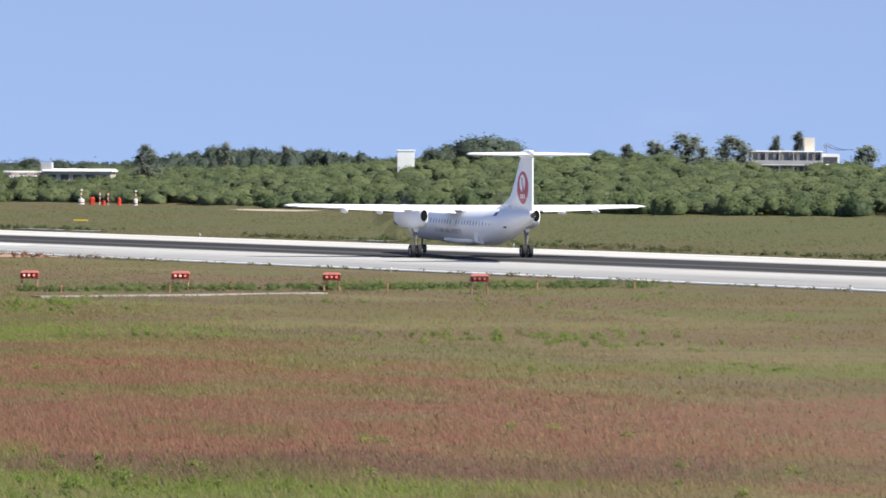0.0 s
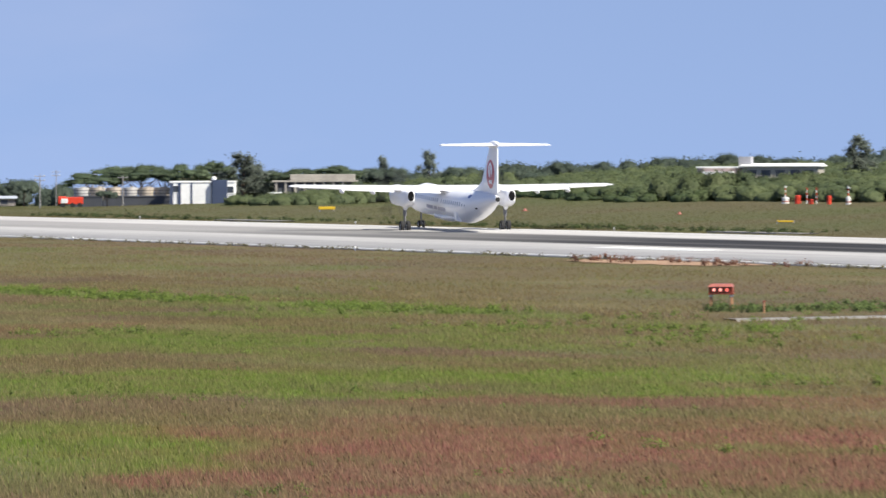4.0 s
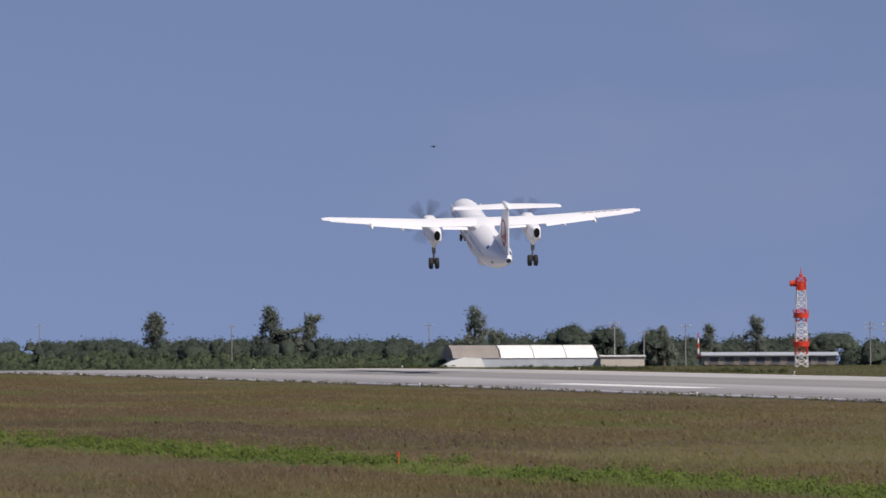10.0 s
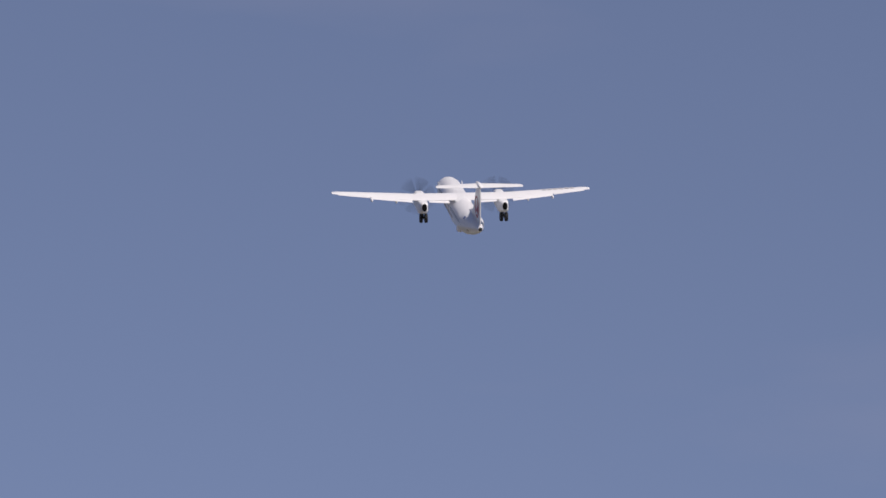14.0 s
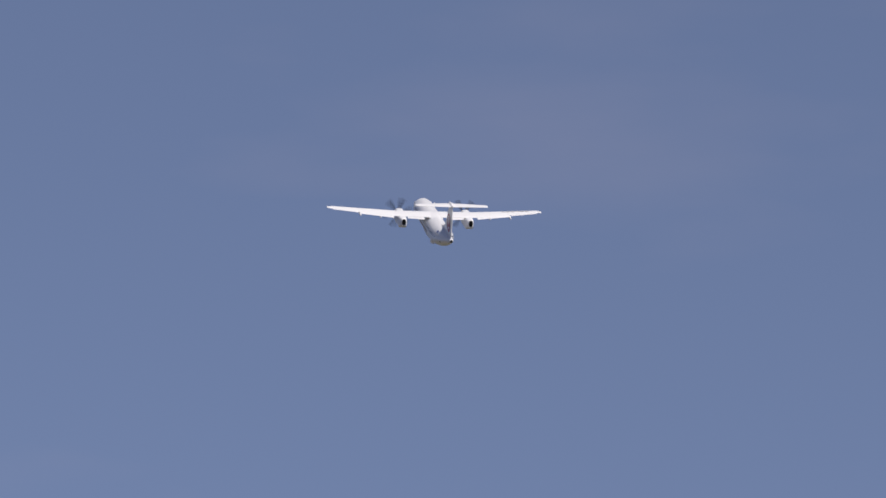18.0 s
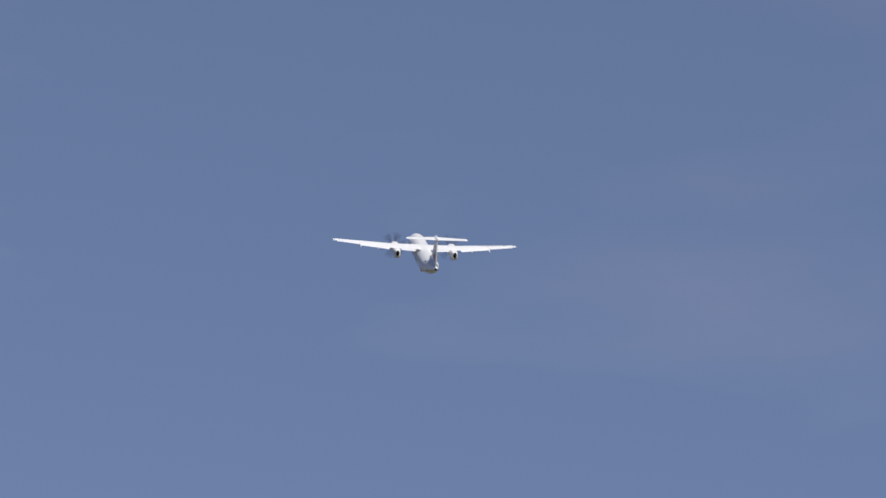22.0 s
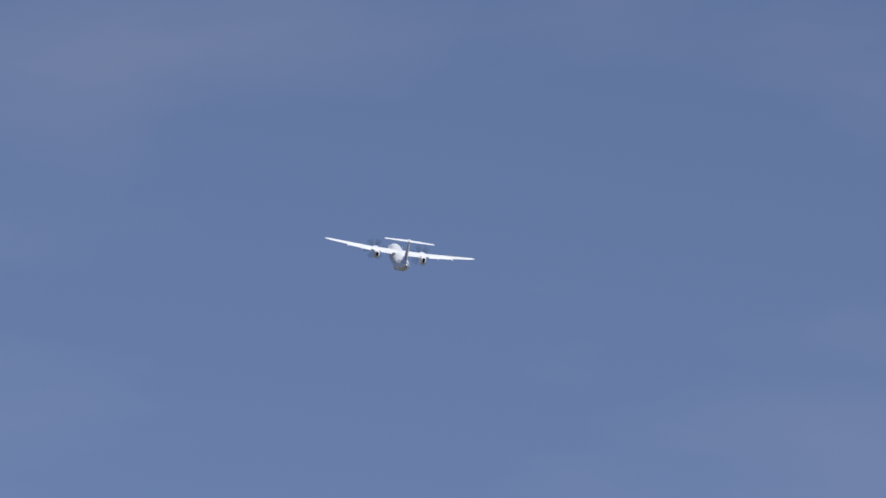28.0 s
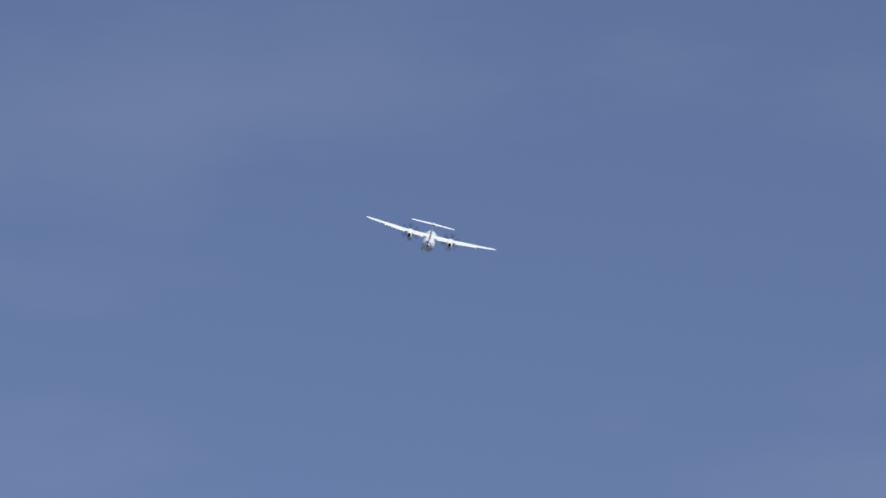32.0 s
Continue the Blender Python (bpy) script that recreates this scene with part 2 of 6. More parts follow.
def foliage(name, a, b_, through=0.25, lift=0.3, own=0.45):
    """Leaves between two greens, each leaf its own shade, a little light passing through."""
    m = bpy.data.materials.new(name)
    m.use_nodes = True
    nt = m.node_tree
    b = nt.nodes["Principled BSDF"]
    b.inputs["Roughness"].default_value, b.inputs["Specular IOR Level"].default_value = 0.65, 0.25
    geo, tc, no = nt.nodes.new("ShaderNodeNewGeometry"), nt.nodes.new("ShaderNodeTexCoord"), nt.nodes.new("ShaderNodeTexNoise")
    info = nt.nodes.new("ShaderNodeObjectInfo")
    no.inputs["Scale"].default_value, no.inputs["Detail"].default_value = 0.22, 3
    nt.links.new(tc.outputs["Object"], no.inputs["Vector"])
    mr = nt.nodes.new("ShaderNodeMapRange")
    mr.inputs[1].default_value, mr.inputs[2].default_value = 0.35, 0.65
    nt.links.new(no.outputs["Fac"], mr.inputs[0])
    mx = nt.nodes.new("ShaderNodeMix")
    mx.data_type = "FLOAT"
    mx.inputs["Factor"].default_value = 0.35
    # finer colour noise: its dark spots paint the shaded gaps between leaves
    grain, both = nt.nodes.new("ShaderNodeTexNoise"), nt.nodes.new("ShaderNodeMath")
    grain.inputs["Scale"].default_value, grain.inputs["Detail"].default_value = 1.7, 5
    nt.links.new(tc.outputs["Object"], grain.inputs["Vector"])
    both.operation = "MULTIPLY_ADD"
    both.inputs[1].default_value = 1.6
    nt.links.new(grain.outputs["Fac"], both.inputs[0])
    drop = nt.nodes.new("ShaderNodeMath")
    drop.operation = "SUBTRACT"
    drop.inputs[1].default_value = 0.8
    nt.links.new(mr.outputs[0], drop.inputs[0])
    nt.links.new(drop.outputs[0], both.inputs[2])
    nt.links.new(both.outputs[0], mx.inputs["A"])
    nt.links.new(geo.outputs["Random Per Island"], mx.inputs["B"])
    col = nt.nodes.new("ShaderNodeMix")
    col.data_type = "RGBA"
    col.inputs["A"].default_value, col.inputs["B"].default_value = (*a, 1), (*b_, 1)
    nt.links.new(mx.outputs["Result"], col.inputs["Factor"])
    hsv = nt.nodes.new("ShaderNodeHueSaturation")
    r = nt.nodes.new("ShaderNodeMapRange")
    r.inputs[3].default_value, r.inputs[4].default_value = 0.8, 1.2
    nt.links.new(info.outputs["Random"], r.inputs[0])
    nt.links.new(r.outputs[0], hsv.inputs["Value"])
    nt.links.new(col.outputs["Result"], hsv.inputs["Color"])
    nt.links.new(hsv.outputs["Color"], b.inputs["Base Color"])
    fine, bp = nt.nodes.new("ShaderNodeTexNoise"), nt.nodes.new("ShaderNodeBump")
    fine.inputs["Scale"].default_value, fine.inputs["Detail"].default_value = 2.6, 4
    bp.inputs["Strength"].default_value, bp.inputs["Distance"].default_value = 0.7, 0.3
    nt.links.new(tc.outputs["Object"], fine.inputs["Vector"])
    nt.links.new(fine.outputs["Fac"], bp.inputs["Height"])
    nt.links.new(crown_normal(nt, lift, own), bp.inputs["Normal"])
    nt.links.new(bp.outputs["Normal"], b.inputs["Normal"])
    tr = nt.nodes.new("ShaderNodeBsdfTranslucent")
    nt.links.new(hsv.outputs["Color"], tr.inputs["Color"])
    mix = nt.nodes.new("ShaderNodeMixShader")
    mix.inputs[0].default_value = through
    nt.links.new(b.outputs[0], mix.inputs[1])
    nt.links.new(tr.outputs[0], mix.inputs[2])
    nt.links.new(mix.outputs[0], nt.nodes["Material Output"].inputs["Surface"])
    return m


def meadow(name, soil, seed=False, spread=0.10):
    """Mown airfield grass: olive, brown, straw and rosy seed heads in drifts, a green ditch beside the runway."""
    m = bpy.data.materials.new(name)
    m.use_nodes = True
    nt = m.node_tree
    L = nt.links.new
    b = nt.nodes["Principled BSDF"]
    b.inputs["Roughness"].default_value, b.inputs["Specular IOR Level"].default_value = 0.85, 0.15
    tc = nt.nodes.new("ShaderNodeTexCoord")
    sep = nt.nodes.new("ShaderNodeSeparateXYZ")
    L(tc.outputs["Object"], sep.inputs[0])

    def drift(scale, stretch, lo, hi, seed, turn=0.35):
        mp, no, mr = nt.nodes.new("ShaderNodeMapping"), nt.nodes.new("ShaderNodeTexNoise"), nt.nodes.new("ShaderNodeMapRange")
        mp.inputs["Location"].default_value = (seed * 7.3, seed * 3.1, 0)
        mp.inputs["Rotation"].default_value = (0, 0, turn)
        mp.inputs["Scale"].default_value = (stretch, 1, 1)
        no.inputs["Scale"].default_value, no.inputs["Detail"].default_value = scale, 5
        mr.inputs[1].default_value, mr.inputs[2].default_value = lo, hi
        L(tc.outputs["Object"], mp.inputs[0])
        L(mp.outputs[0], no.inputs["Vector"])
        L(no.outputs["Fac"], mr.inputs[0])
        return mr.outputs[0]

    def mix(f, a, c):
        x = nt.nodes.new("ShaderNodeMix")
        x.data_type = "RGBA"
        for sock, v in (("Factor", f), ("A", a), ("B", c)):
            if isinstance(v, tuple):
                x.inputs[sock].default_value = (*v, 1)
            elif isinstance(v, float):
                x.inputs[sock].default_value = v
            else:
                L(v, x.inputs[sock])
        return x.outputs["Result"]

    def math_(op, a, c):
        x = nt.nodes.new("ShaderNodeMath")
        x.operation = op
        x.inputs[2].default_value = 0.0 if op != "MULTIPLY_ADD" else c * 0.7
        for i, v in enumerate((a, c)):
            if isinstance(v, (int, float)):
                x.inputs[i].default_value = v
            else:
                L(v, x.inputs[i])
        return x.outputs[0]

    def patch(cx, cy, rx, ry, turn, wobble):
        """1 inside a ragged oval, 0 outside."""
        dx, dy = math_("SUBTRACT", sep.outputs[0], cx), math_("SUBTRACT", sep.outputs[1], cy)
        ca, sa = math.cos(radians(turn)), math.sin(radians(turn))
        u = math_("DIVIDE", math_("ADD", math_("MULTIPLY", dx, ca), math_("MULTIPLY", dy, sa)), rx)
        v = math_("DIVIDE", math_("SUBTRACT", math_("MULTIPLY", dy, ca), math_("MULTIPLY", dx, sa)), ry)
        d = math_("ADD", math_("MULTIPLY", u, u), math_("MULTIPLY", v, v))
        d = math_("ADD", d, math_("MULTIPLY", math_("SUBTRACT", wobble, 0.5), 2.3))
        mr = nt.nodes.new("ShaderNodeMapRange")
        mr.inputs[1].default_value, mr.inputs[2].default_value = 1.45, 0.35
        L(d, mr.inputs[0])
        return mr.outputs[0]

    c = mix(drift(0.035, 1.0, 0.38, 0.62, 1), (0.116, 0.077, 0.051), (0.110, 0.090, 0.038))
    c = mix(math_("MULTIPLY", drift(0.06, 2.6, 0.50, 0.70, 2), 0.75), c, (0.165, 0.140, 0.075))
    c = mix(math_("MULTIPLY", drift(0.05, 2.0, 0.52, 0.66, 3), 0.75), c, (0.088, 0.112, 0.036))
    c = mix(math_("MULTIPLY", drift(0.055, 1.3, 0.54, 0.66, 13), 0.6), c, (0.090, 0.064, 0.052))
    broken = drift(0.55, 1.4, 0.30, 0.62, 21)
    ragged = drift(0.15, 1.2, 0.30, 0.70, 4)
    tufty = drift(0.16, 1.0, 0.30, 0.70, 5)
    rosy, green, straw, bare = (0.165, 0.068, 0.056), (0.088, 0.134, 0.019), (0.170, 0.136, 0.068), (0.080, 0.053, 0.044)
    for cx, cy, rx, ry, turn, f, shade in ((22, -31, 42, 7, -36, 0.55, green),               # in the order of the drifts away from the viewer
                                           (0, -66, 70, 21, -36, 0.85, rosy),
                                           (16, -34, 18, 11, -33, 0.75, rosy),
                                           (14, -24, 14, 8, -33, 0.75, rosy),
                                           (30, -14, 12, 5, -33, 0.55, rosy),
                                           (33, 52, 7, 4, -24, 0.5, rosy),
                                           (-17, -80, 12, 8, -36, 0.85, green),
                                           (-16, -66, 6, 7, -36, 0.8, green),
                                           (-14, -52, 5, 8, -33, 0.75, green),
                                           (0, -20, 7, 9, -30, 0.8, green),
                                           (20, 5, 18, 9, -28, 0.8, green),
                                           (34, 4, 12, 5, -28, 0.6, green),
                                           (30, 34, 22, 9, -24, 0.75, green),
                                           (48, 60, 7, 5, -22, 0.6, green),
                                           (36, 42, 4, 5, -22, 0.5, green),
                                           (53, 38, 14, 3, -30, 0.6, green),
                                           (49, 4, 24, 4, -36, 0.4, green),
                                           (-4, -46, 7, 3.5, -36, 0.6, bare),
                                           (-4, -83, 26, 5, -36, 0.75, (0.092, 0.050, 0.046)),
                                           (58, -2, 14, 6, -36, 0.7, straw),
                                           (50, -38, 12, 5, -36, 0.7, straw),
                                           (70, 153, 10, 17, 0, 0.6, (0.165, 0.148, 0.066)),
                                           (52, 149, 3.0, 5.5, 0, 0.85, straw),
                                           (84, 160, 12, 24, 0, 0.55, (0.112, 0.122, 0.042)),
                                           (60, 190, 8, 24, 0, 0.75, bare),
                                           (46, 112, 4, 12, 0, 0.6, bare)):
        c = mix(math_("MULTIPLY", patch(cx, cy, rx, ry, turn, ragged if rx > 12 else tufty), math_("MULTIPLY_ADD", broken, f * 0.7)), c, shade)
    ditch = patch(51.8, 128, 2.7, 75, 4.5, drift(0.25, 1, 0.2, 0.8, 6))
    c = mix(math_("MULTIPLY", ditch, 0.85), c, (0.100, 0.148, 0.032))
    c = mix(math_("MULTIPLY", drift(0.35, 2.2, 0.48, 0.75, 11), 0.4), c, (0.150, 0.124, 0.070))
    c = mix(math_("MULTIPLY", drift(0.9, 1.5, 0.5, 0.8, 12), 0.3), c, (0.080, 0.070, 0.042))
    c = mix(math_("MULTIPLY", drift(1.3, 1.6, 0.52, 0.70, 22), 0.45), c, (0.080, 0.108, 0.026))
    c = mix(math_("MULTIPLY", drift(2.4, 1.5, 0.52, 0.75, 23), 0.45), c, (0.066, 0.052, 0.034))
    beyond = nt.nodes.new("ShaderNodeMapRange")          # the grass past the runway is more olive
    beyond.inputs[1].default_value, beyond.inputs[2].default_value, beyond.inputs[4].default_value = 163, 169, 0.88
    L(sep.outputs[0], beyond.inputs[0])
    c = mix(beyond.outputs[0], c, mix(drift(0.03, 0.5, 0.4, 0.62, 15, 0.0), (0.066, 0.080, 0.031), (0.086, 0.076, 0.040)))
    if seed:
        c = mix(0.22, c, (0.26, 0.175, 0.120))
    if not soil:
        geo = nt.nodes.new("ShaderNodeNewGeometry")
        hsv = nt.nodes.new("ShaderNodeHueSaturation")
        mr = nt.nodes.new("ShaderNodeMapRange")
        mr.inputs[3].default_value, mr.inputs[4].default_value = 1 - spread * 1.0, 1 + spread * 1.1
        L(geo.outputs["Random Per Island"], mr.inputs[0])
        L(mr.outputs[0], hsv.inputs["Value"])
        L(c, hsv.inputs["Color"])
        c = hsv.outputs["Color"]
        dry = nt.nodes.new("ShaderNodeMapRange")         # one blade in seven has dried to straw
        dry.inputs[1].default_value, dry.inputs[2].default_value, dry.inputs[4].default_value = 0.91, 0.92, 0.30
        L(geo.outputs["Random Per Island"], dry.inputs[0])
        c = mix(dry.outputs[0], c, (0.24, 0.20, 0.10))
    else:
        c = mix(math_("MULTIPLY", drift(1.4, 1.5, 0.3, 0.8, 8), 0.45), c, (0.075, 0.066, 0.036))
        c = mix(math_("MULTIPLY", drift(9.0, 1.0, 0.35, 0.75, 9), 0.3), c, (0.15, 0.13, 0.065))
        bp, no = nt.nodes.new("ShaderNodeBump"), nt.nodes.new("ShaderNodeTexNoise")
        no.inputs["Scale"].default_value, no.inputs["Detail"].default_value = 3.0, 6
        L(tc.outputs["Object"], no.inputs["Vector"])
        bp.inputs["Strength"].default_value, bp.inputs["Distance"].default_value = 0.8, 0.3
        L(no.outputs["Fac"], bp.inputs["Height"])
        L(bp.outputs["Normal"], b.inputs["Normal"])
    L(c, b.inputs["Base Color"])
    if not soil:
        L(leaf_normal(nt, 2.2), b.inputs["Normal"])
        tr, sh = nt.nodes.new("ShaderNodeBsdfTranslucent"), nt.nodes.new("ShaderNodeMixShader")
        L(c, tr.inputs["Color"])
        sh.inputs[0].default_value = 0.25
        L(b.outputs[0], sh.inputs[1])
        L(tr.outputs[0], sh.inputs[2])
        L(sh.outputs[0], nt.nodes["Material Output"].inputs["Surface"])
    return m


def tarmac(name):
    """Pale weathered runway concrete with a black band of tyre rubber along its middle."""
    m = bpy.data.materials.new(name)
    m.use_nodes = True
    nt = m.node_tree
    L = nt.links.new
    b = nt.nodes["Principled BSDF"]
    b.inputs["Roughness"].default_value, b.inputs["Specular IOR Level"].default_value = 0.9, 0.06
    tc, sep = nt.nodes.new("ShaderNodeTexCoord"), nt.nodes.new("ShaderNodeSeparateXYZ")
    L(tc.outputs["Object"], sep.inputs[0])

    def noise_(scale, sx, sy, lo, hi):
        mp, no, mr = nt.nodes.new("ShaderNodeMapping"), nt.nodes.new("ShaderNodeTexNoise"), nt.nodes.new("ShaderNodeMapRange")
        mp.inputs["Scale"].default_value = (sx, sy, 1)
        no.inputs["Scale"].default_value, no.inputs["Detail"].default_value = scale, 5
        mr.inputs[1].default_value, mr.inputs[2].default_value = lo, hi
        L(tc.outputs["Object"], mp.inputs[0])
        L(mp.outputs[0], no.inputs["Vector"])
        L(no.outputs["Fac"], mr.inputs[0])
        return mr.outputs[0]

    def mix(f, a, c):
        x = nt.nodes.new("ShaderNodeMix")
        x.data_type = "RGBA"
        for sock, v in (("Factor", f), ("A", a), ("B", c)):
            if isinstance(v, tuple):
                x.inputs[sock].default_value = (*v, 1)
            elif isinstance(v, float):
                x.inputs[sock].default_value = v
            else:
                L(v, x.inputs[sock])
        return x.outputs["Result"]

    c = mix(noise_(0.05, 3, 0.6, 0.3, 0.7), (0.39, 0.38, 0.375), (0.48, 0.47, 0.465))
    c = mix(noise_(0.8, 1, 1, 0.45, 0.9), c, (0.37, 0.36, 0.35))
    ramp = nt.nodes.new("ShaderNodeValToRGB")          # across the strip
    across = nt.nodes.new("ShaderNodeMapRange")
    across.inputs[1].default_value, across.inputs[2].default_value = RUNWAY_L, RUNWAY_R
    L(sep.outputs[0], across.inputs[0])
    L(across.outputs[0], ramp.inputs[0])
    el = ramp.color_ramp.elements
    el[0].position, el[0].color = 0.40, (0, 0, 0, 1)
    el[1].position, el[1].color = 0.80, (0, 0, 0, 1)
    for pos, v in ((0.45, 0.95), (0.52, 1.0), (0.575, 0.88), (0.61, 1.0), (0.73, 1.0)):
        e = el.new(pos)
        e.color = (v, v, v, 1)
    along = nt.nodes.new("ShaderNodeMapRange")         # heaviest near the touchdown, fading down the runway
    along.inputs[1].default_value, along.inputs[2].default_value = 180, 255
    along.inputs[3].default_value, along.inputs[4].default_value = 1.0, 0.42
    L(sep.outputs[1], along.inputs[0])
    mul, mul2 = nt.nodes.new("ShaderNodeMath"), nt.nodes.new("ShaderNodeMath")
    mul.operation = mul2.operation = "MULTIPLY"
    L(ramp.outputs["Color"], mul.inputs[0])
    L(along.outputs[0], mul.inputs[1])
    L(mul.outputs[0], mul2.inputs[0])
    streak = nt.nodes.new("ShaderNodeMapRange")
    streak.inputs[3].default_value = 0.93
    L(noise_(1.0, 1.6, 0.02, 0.3, 0.6), streak.inputs[0])
    L(streak.outputs[0], mul2.inputs[1])
    fade = nt.nodes.new("ShaderNodeMapRange")          # the far half is older and greyer
    fade.inputs[1].default_value, fade.inputs[2].default_value, fade.inputs[4].default_value = 230, 330, 0.6
    L(sep.outputs[1], fade.inputs[0])
    c = mix(fade.outputs[0], c, (0.42, 0.41, 0.415))
    worn = nt.nodes.new("ShaderNodeMath")              # long grey streaks of dust and old rubber
    worn.operation = "MULTIPLY"
    worn.inputs[1].default_value = 0.55
    L(noise_(1.3, 1.0, 0.025, 0.48, 0.66), worn.inputs[0])
    c = mix(worn.outputs[0], c, (0.26, 0.255, 0.262))
    c = mix(mul2.outputs[0], c, (0.022, 0.022, 0.025))
    L(c, b.inputs["Base Color"])
    return m


RUNWAY_L, RUNWAY_R = 113.4, 164.5
GRASS = meadow("grass_blades", False)
SWARD = meadow("sward_blades", False, False, 0.30)
SEEDS = meadow("seed_heads", False, True, 0.25)
SOIL = meadow("turf", True)
TARMAC = tarmac("runway_concrete")
MARKING = material("runway_paint", (0.78, 0.78, 0.76), 0.7, vary=0.08, scale=0.6, fine=8)
CONCRETE = material("concrete", (0.205, 0.195, 0.185), 0.85, vary=0.2, scale=0.8, fine=12, bump=0.3)
TRACK = material("pale_track", (0.36, 0.30, 0.24), 0.95, vary=0.25, scale=0.8, fine=8, bump=0.4)
BARE = material("bare_soil", (0.30, 0.19, 0.12), 0.95, vary=0.3, scale=0.8, fine=8, bump=0.6)
PAINT_WHITE = material("aircraft_white", (0.86, 0.86, 0.885), 0.28, vary=0.03, scale=0.5, fine=6)
PAINT_GREY = material("aircraft_grey", (0.50, 0.50, 0.53), 0.4, vary=0.08, scale=2, fine=20)
DULL_RED = material("dull_red_paint", (0.36, 0.115, 0.09), 0.5, vary=0.25, scale=3.0, bump=0.1)
LETTER = material("lettering_navy", (0.50, 0.48, 0.53), 0.45, vary=0.1)
METAL = material("bare_metal", (0.55, 0.55, 0.56), 0.35, 0.9, vary=0.15, scale=3, fine=30)
# black for the closed exhaust ends: the darkness of the hole is in the colour
HOLE_BLACK = material("exhaust_hole_black", (0.012, 0.012, 0.013), 0.95, vary=0.2, scale=4, spec=0.05)
DARK = material("near_black", (0.02, 0.02, 0.022), 0.75, vary=0.3, scale=3)
RUBBER = material("tyre_rubber", (0.018, 0.018, 0.02), 0.85, vary=0.25, scale=6)
CABIN_PANE = material("cabin_pane", (0.42, 0.46, 0.54), 0.2, vary=0.1)
GEAR_GREY = material("gear_grey", (0.16, 0.16, 0.17), 0.55, vary=0.2, scale=4)
GLASS_DARK = material("cabin_glass", (0.02, 0.025, 0.03), 0.08, vary=0.05)
RED = material("tail_red", (0.46, 0.018, 0.04), 0.35, vary=0.04)
BLUE = material("badge_blue", (0.04, 0.10, 0.32), 0.4, vary=0.1)
PROP = material("propeller_black", (0.035, 0.035, 0.04), 0.45, vary=0.1)
LAMP_RED = material("lamp_red", (0.6, 0.05, 0.02), 0.3, emit=((1.0, 0.10, 0.05), 1.6))
LAMP_OFF = material("lamp_dim", (0.45, 0.05, 0.03), 0.3, emit=((1.0, 0.10, 0.05), 0.35))
LAMP_WARM = material("lamp_core", (0.8, 0.3, 0.25), 0.3, emit=((1.0, 0.22, 0.16), 2.2))
ORANGE = material("signal_orange", (0.27, 0.055, 0.03), 0.55, vary=0.15, scale=2)
LEG_TAN = material("leg_tan", (0.42, 0.22, 0.12), 0.7, vary=0.2, scale=6)
SIGN_RED = material("signal_red", (0.66, 0.05, 0.02), 0.5, vary=0.12, scale=1.5)
TOWER_WHITE = material("mast_white", (0.78, 0.77, 0.75), 0.5, vary=0.12, scale=1.5)
YELLOW = material("sign_yellow", (0.72, 0.47, 0.03), 0.5, vary=0.1, scale=2)
WALL_WHITE = material("white_render", (0.86, 0.86, 0.85), 0.8, vary=0.12, scale=0.7, fine=9)
WALL_GREY = material("stained_concrete", (0.38, 0.35, 0.31), 0.9, vary=0.3, scale=0.6, fine=7)
WALL_PALE = material("pale_concrete", (0.38, 0.38, 0.41), 0.85, vary=0.2, scale=0.7, fine=8)
# wall behind the balconies: their shade is mixed into this dark mauve
WALL_MAUVE = material("shadowy_mauve_wall", (0.20, 0.18, 0.20), 0.85, vary=0.25, scale=0.8)
WALL_PINK = material("faded_pink_wall", (0.50, 0.38, 0.36), 0.85, vary=0.2, scale=0.8)
WALL_TAN_PALE = material("cream_wall", (0.62, 0.56, 0.48), 0.85, vary=0.15, scale=0.8)
WALL_DARK = material("dark_wall", (0.06, 0.065, 0.08), 0.8, vary=0.25, scale=0.8)
WALL_BLUE = material("navy_cladding", (0.05, 0.07, 0.13), 0.6, vary=0.15, scale=1)
ROOF_WHITE = material("white_sheet_roof", (0.80, 0.80, 0.78), 0.55, vary=0.12, scale=0.8, fine=5)
ROOF_GREY = material("weathered_sheet_roof", (0.27, 0.24, 0.22), 0.8, vary=0.25, scale=0.7)
ROOF_BLUE = material("blue_sheet_roof", (0.42, 0.45, 0.50), 0.55, vary=0.15, scale=1)
TANK_CREAM = material("cream_tank", (0.46, 0.39, 0.32), 0.75, vary=0.35, scale=1.2, fine=7, bump=0.1)
TANK_WHITE = material("pale_tank", (0.46, 0.44, 0.43), 0.75, vary=0.35, scale=1.2, fine=7, bump=0.1)
WOOD_POLE = material("weathered_pole", (0.28, 0.27, 0.27), 0.85, vary=0.2, scale=2)
BARK = material("bark", (0.13, 0.10, 0.075), 0.9, vary=0.3, scale=3, bump=0.4)
WINDOW = material("window_glass", (0.05, 0.06, 0.08), 0.12, vary=0.1)
BIRD_DARK = material("dark_plumage", (0.05, 0.045, 0.04), 0.8, vary=0.2, scale=20)
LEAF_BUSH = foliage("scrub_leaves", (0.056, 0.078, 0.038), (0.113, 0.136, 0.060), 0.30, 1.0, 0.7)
# raised and slightly blue: some distance haze is painted into these greens
LEAF_DARK = foliage("dark_leaves", (0.058, 0.080, 0.064), (0.100, 0.128, 0.092), 0.32, 1.2, 0.7)
LEAF_ROW = foliage("far_row_leaves", (0.044, 0.062, 0.052), (0.074, 0.098, 0.076), 0.30, 0.8, 0.7)
# paler and greyer than the leaf itself, with distance haze in the colour
LEAF_CASUARINA = foliage("feathery_leaves", (0.150, 0.180, 0.155), (0.220, 0.250, 0.200), 0.48, 1.8)
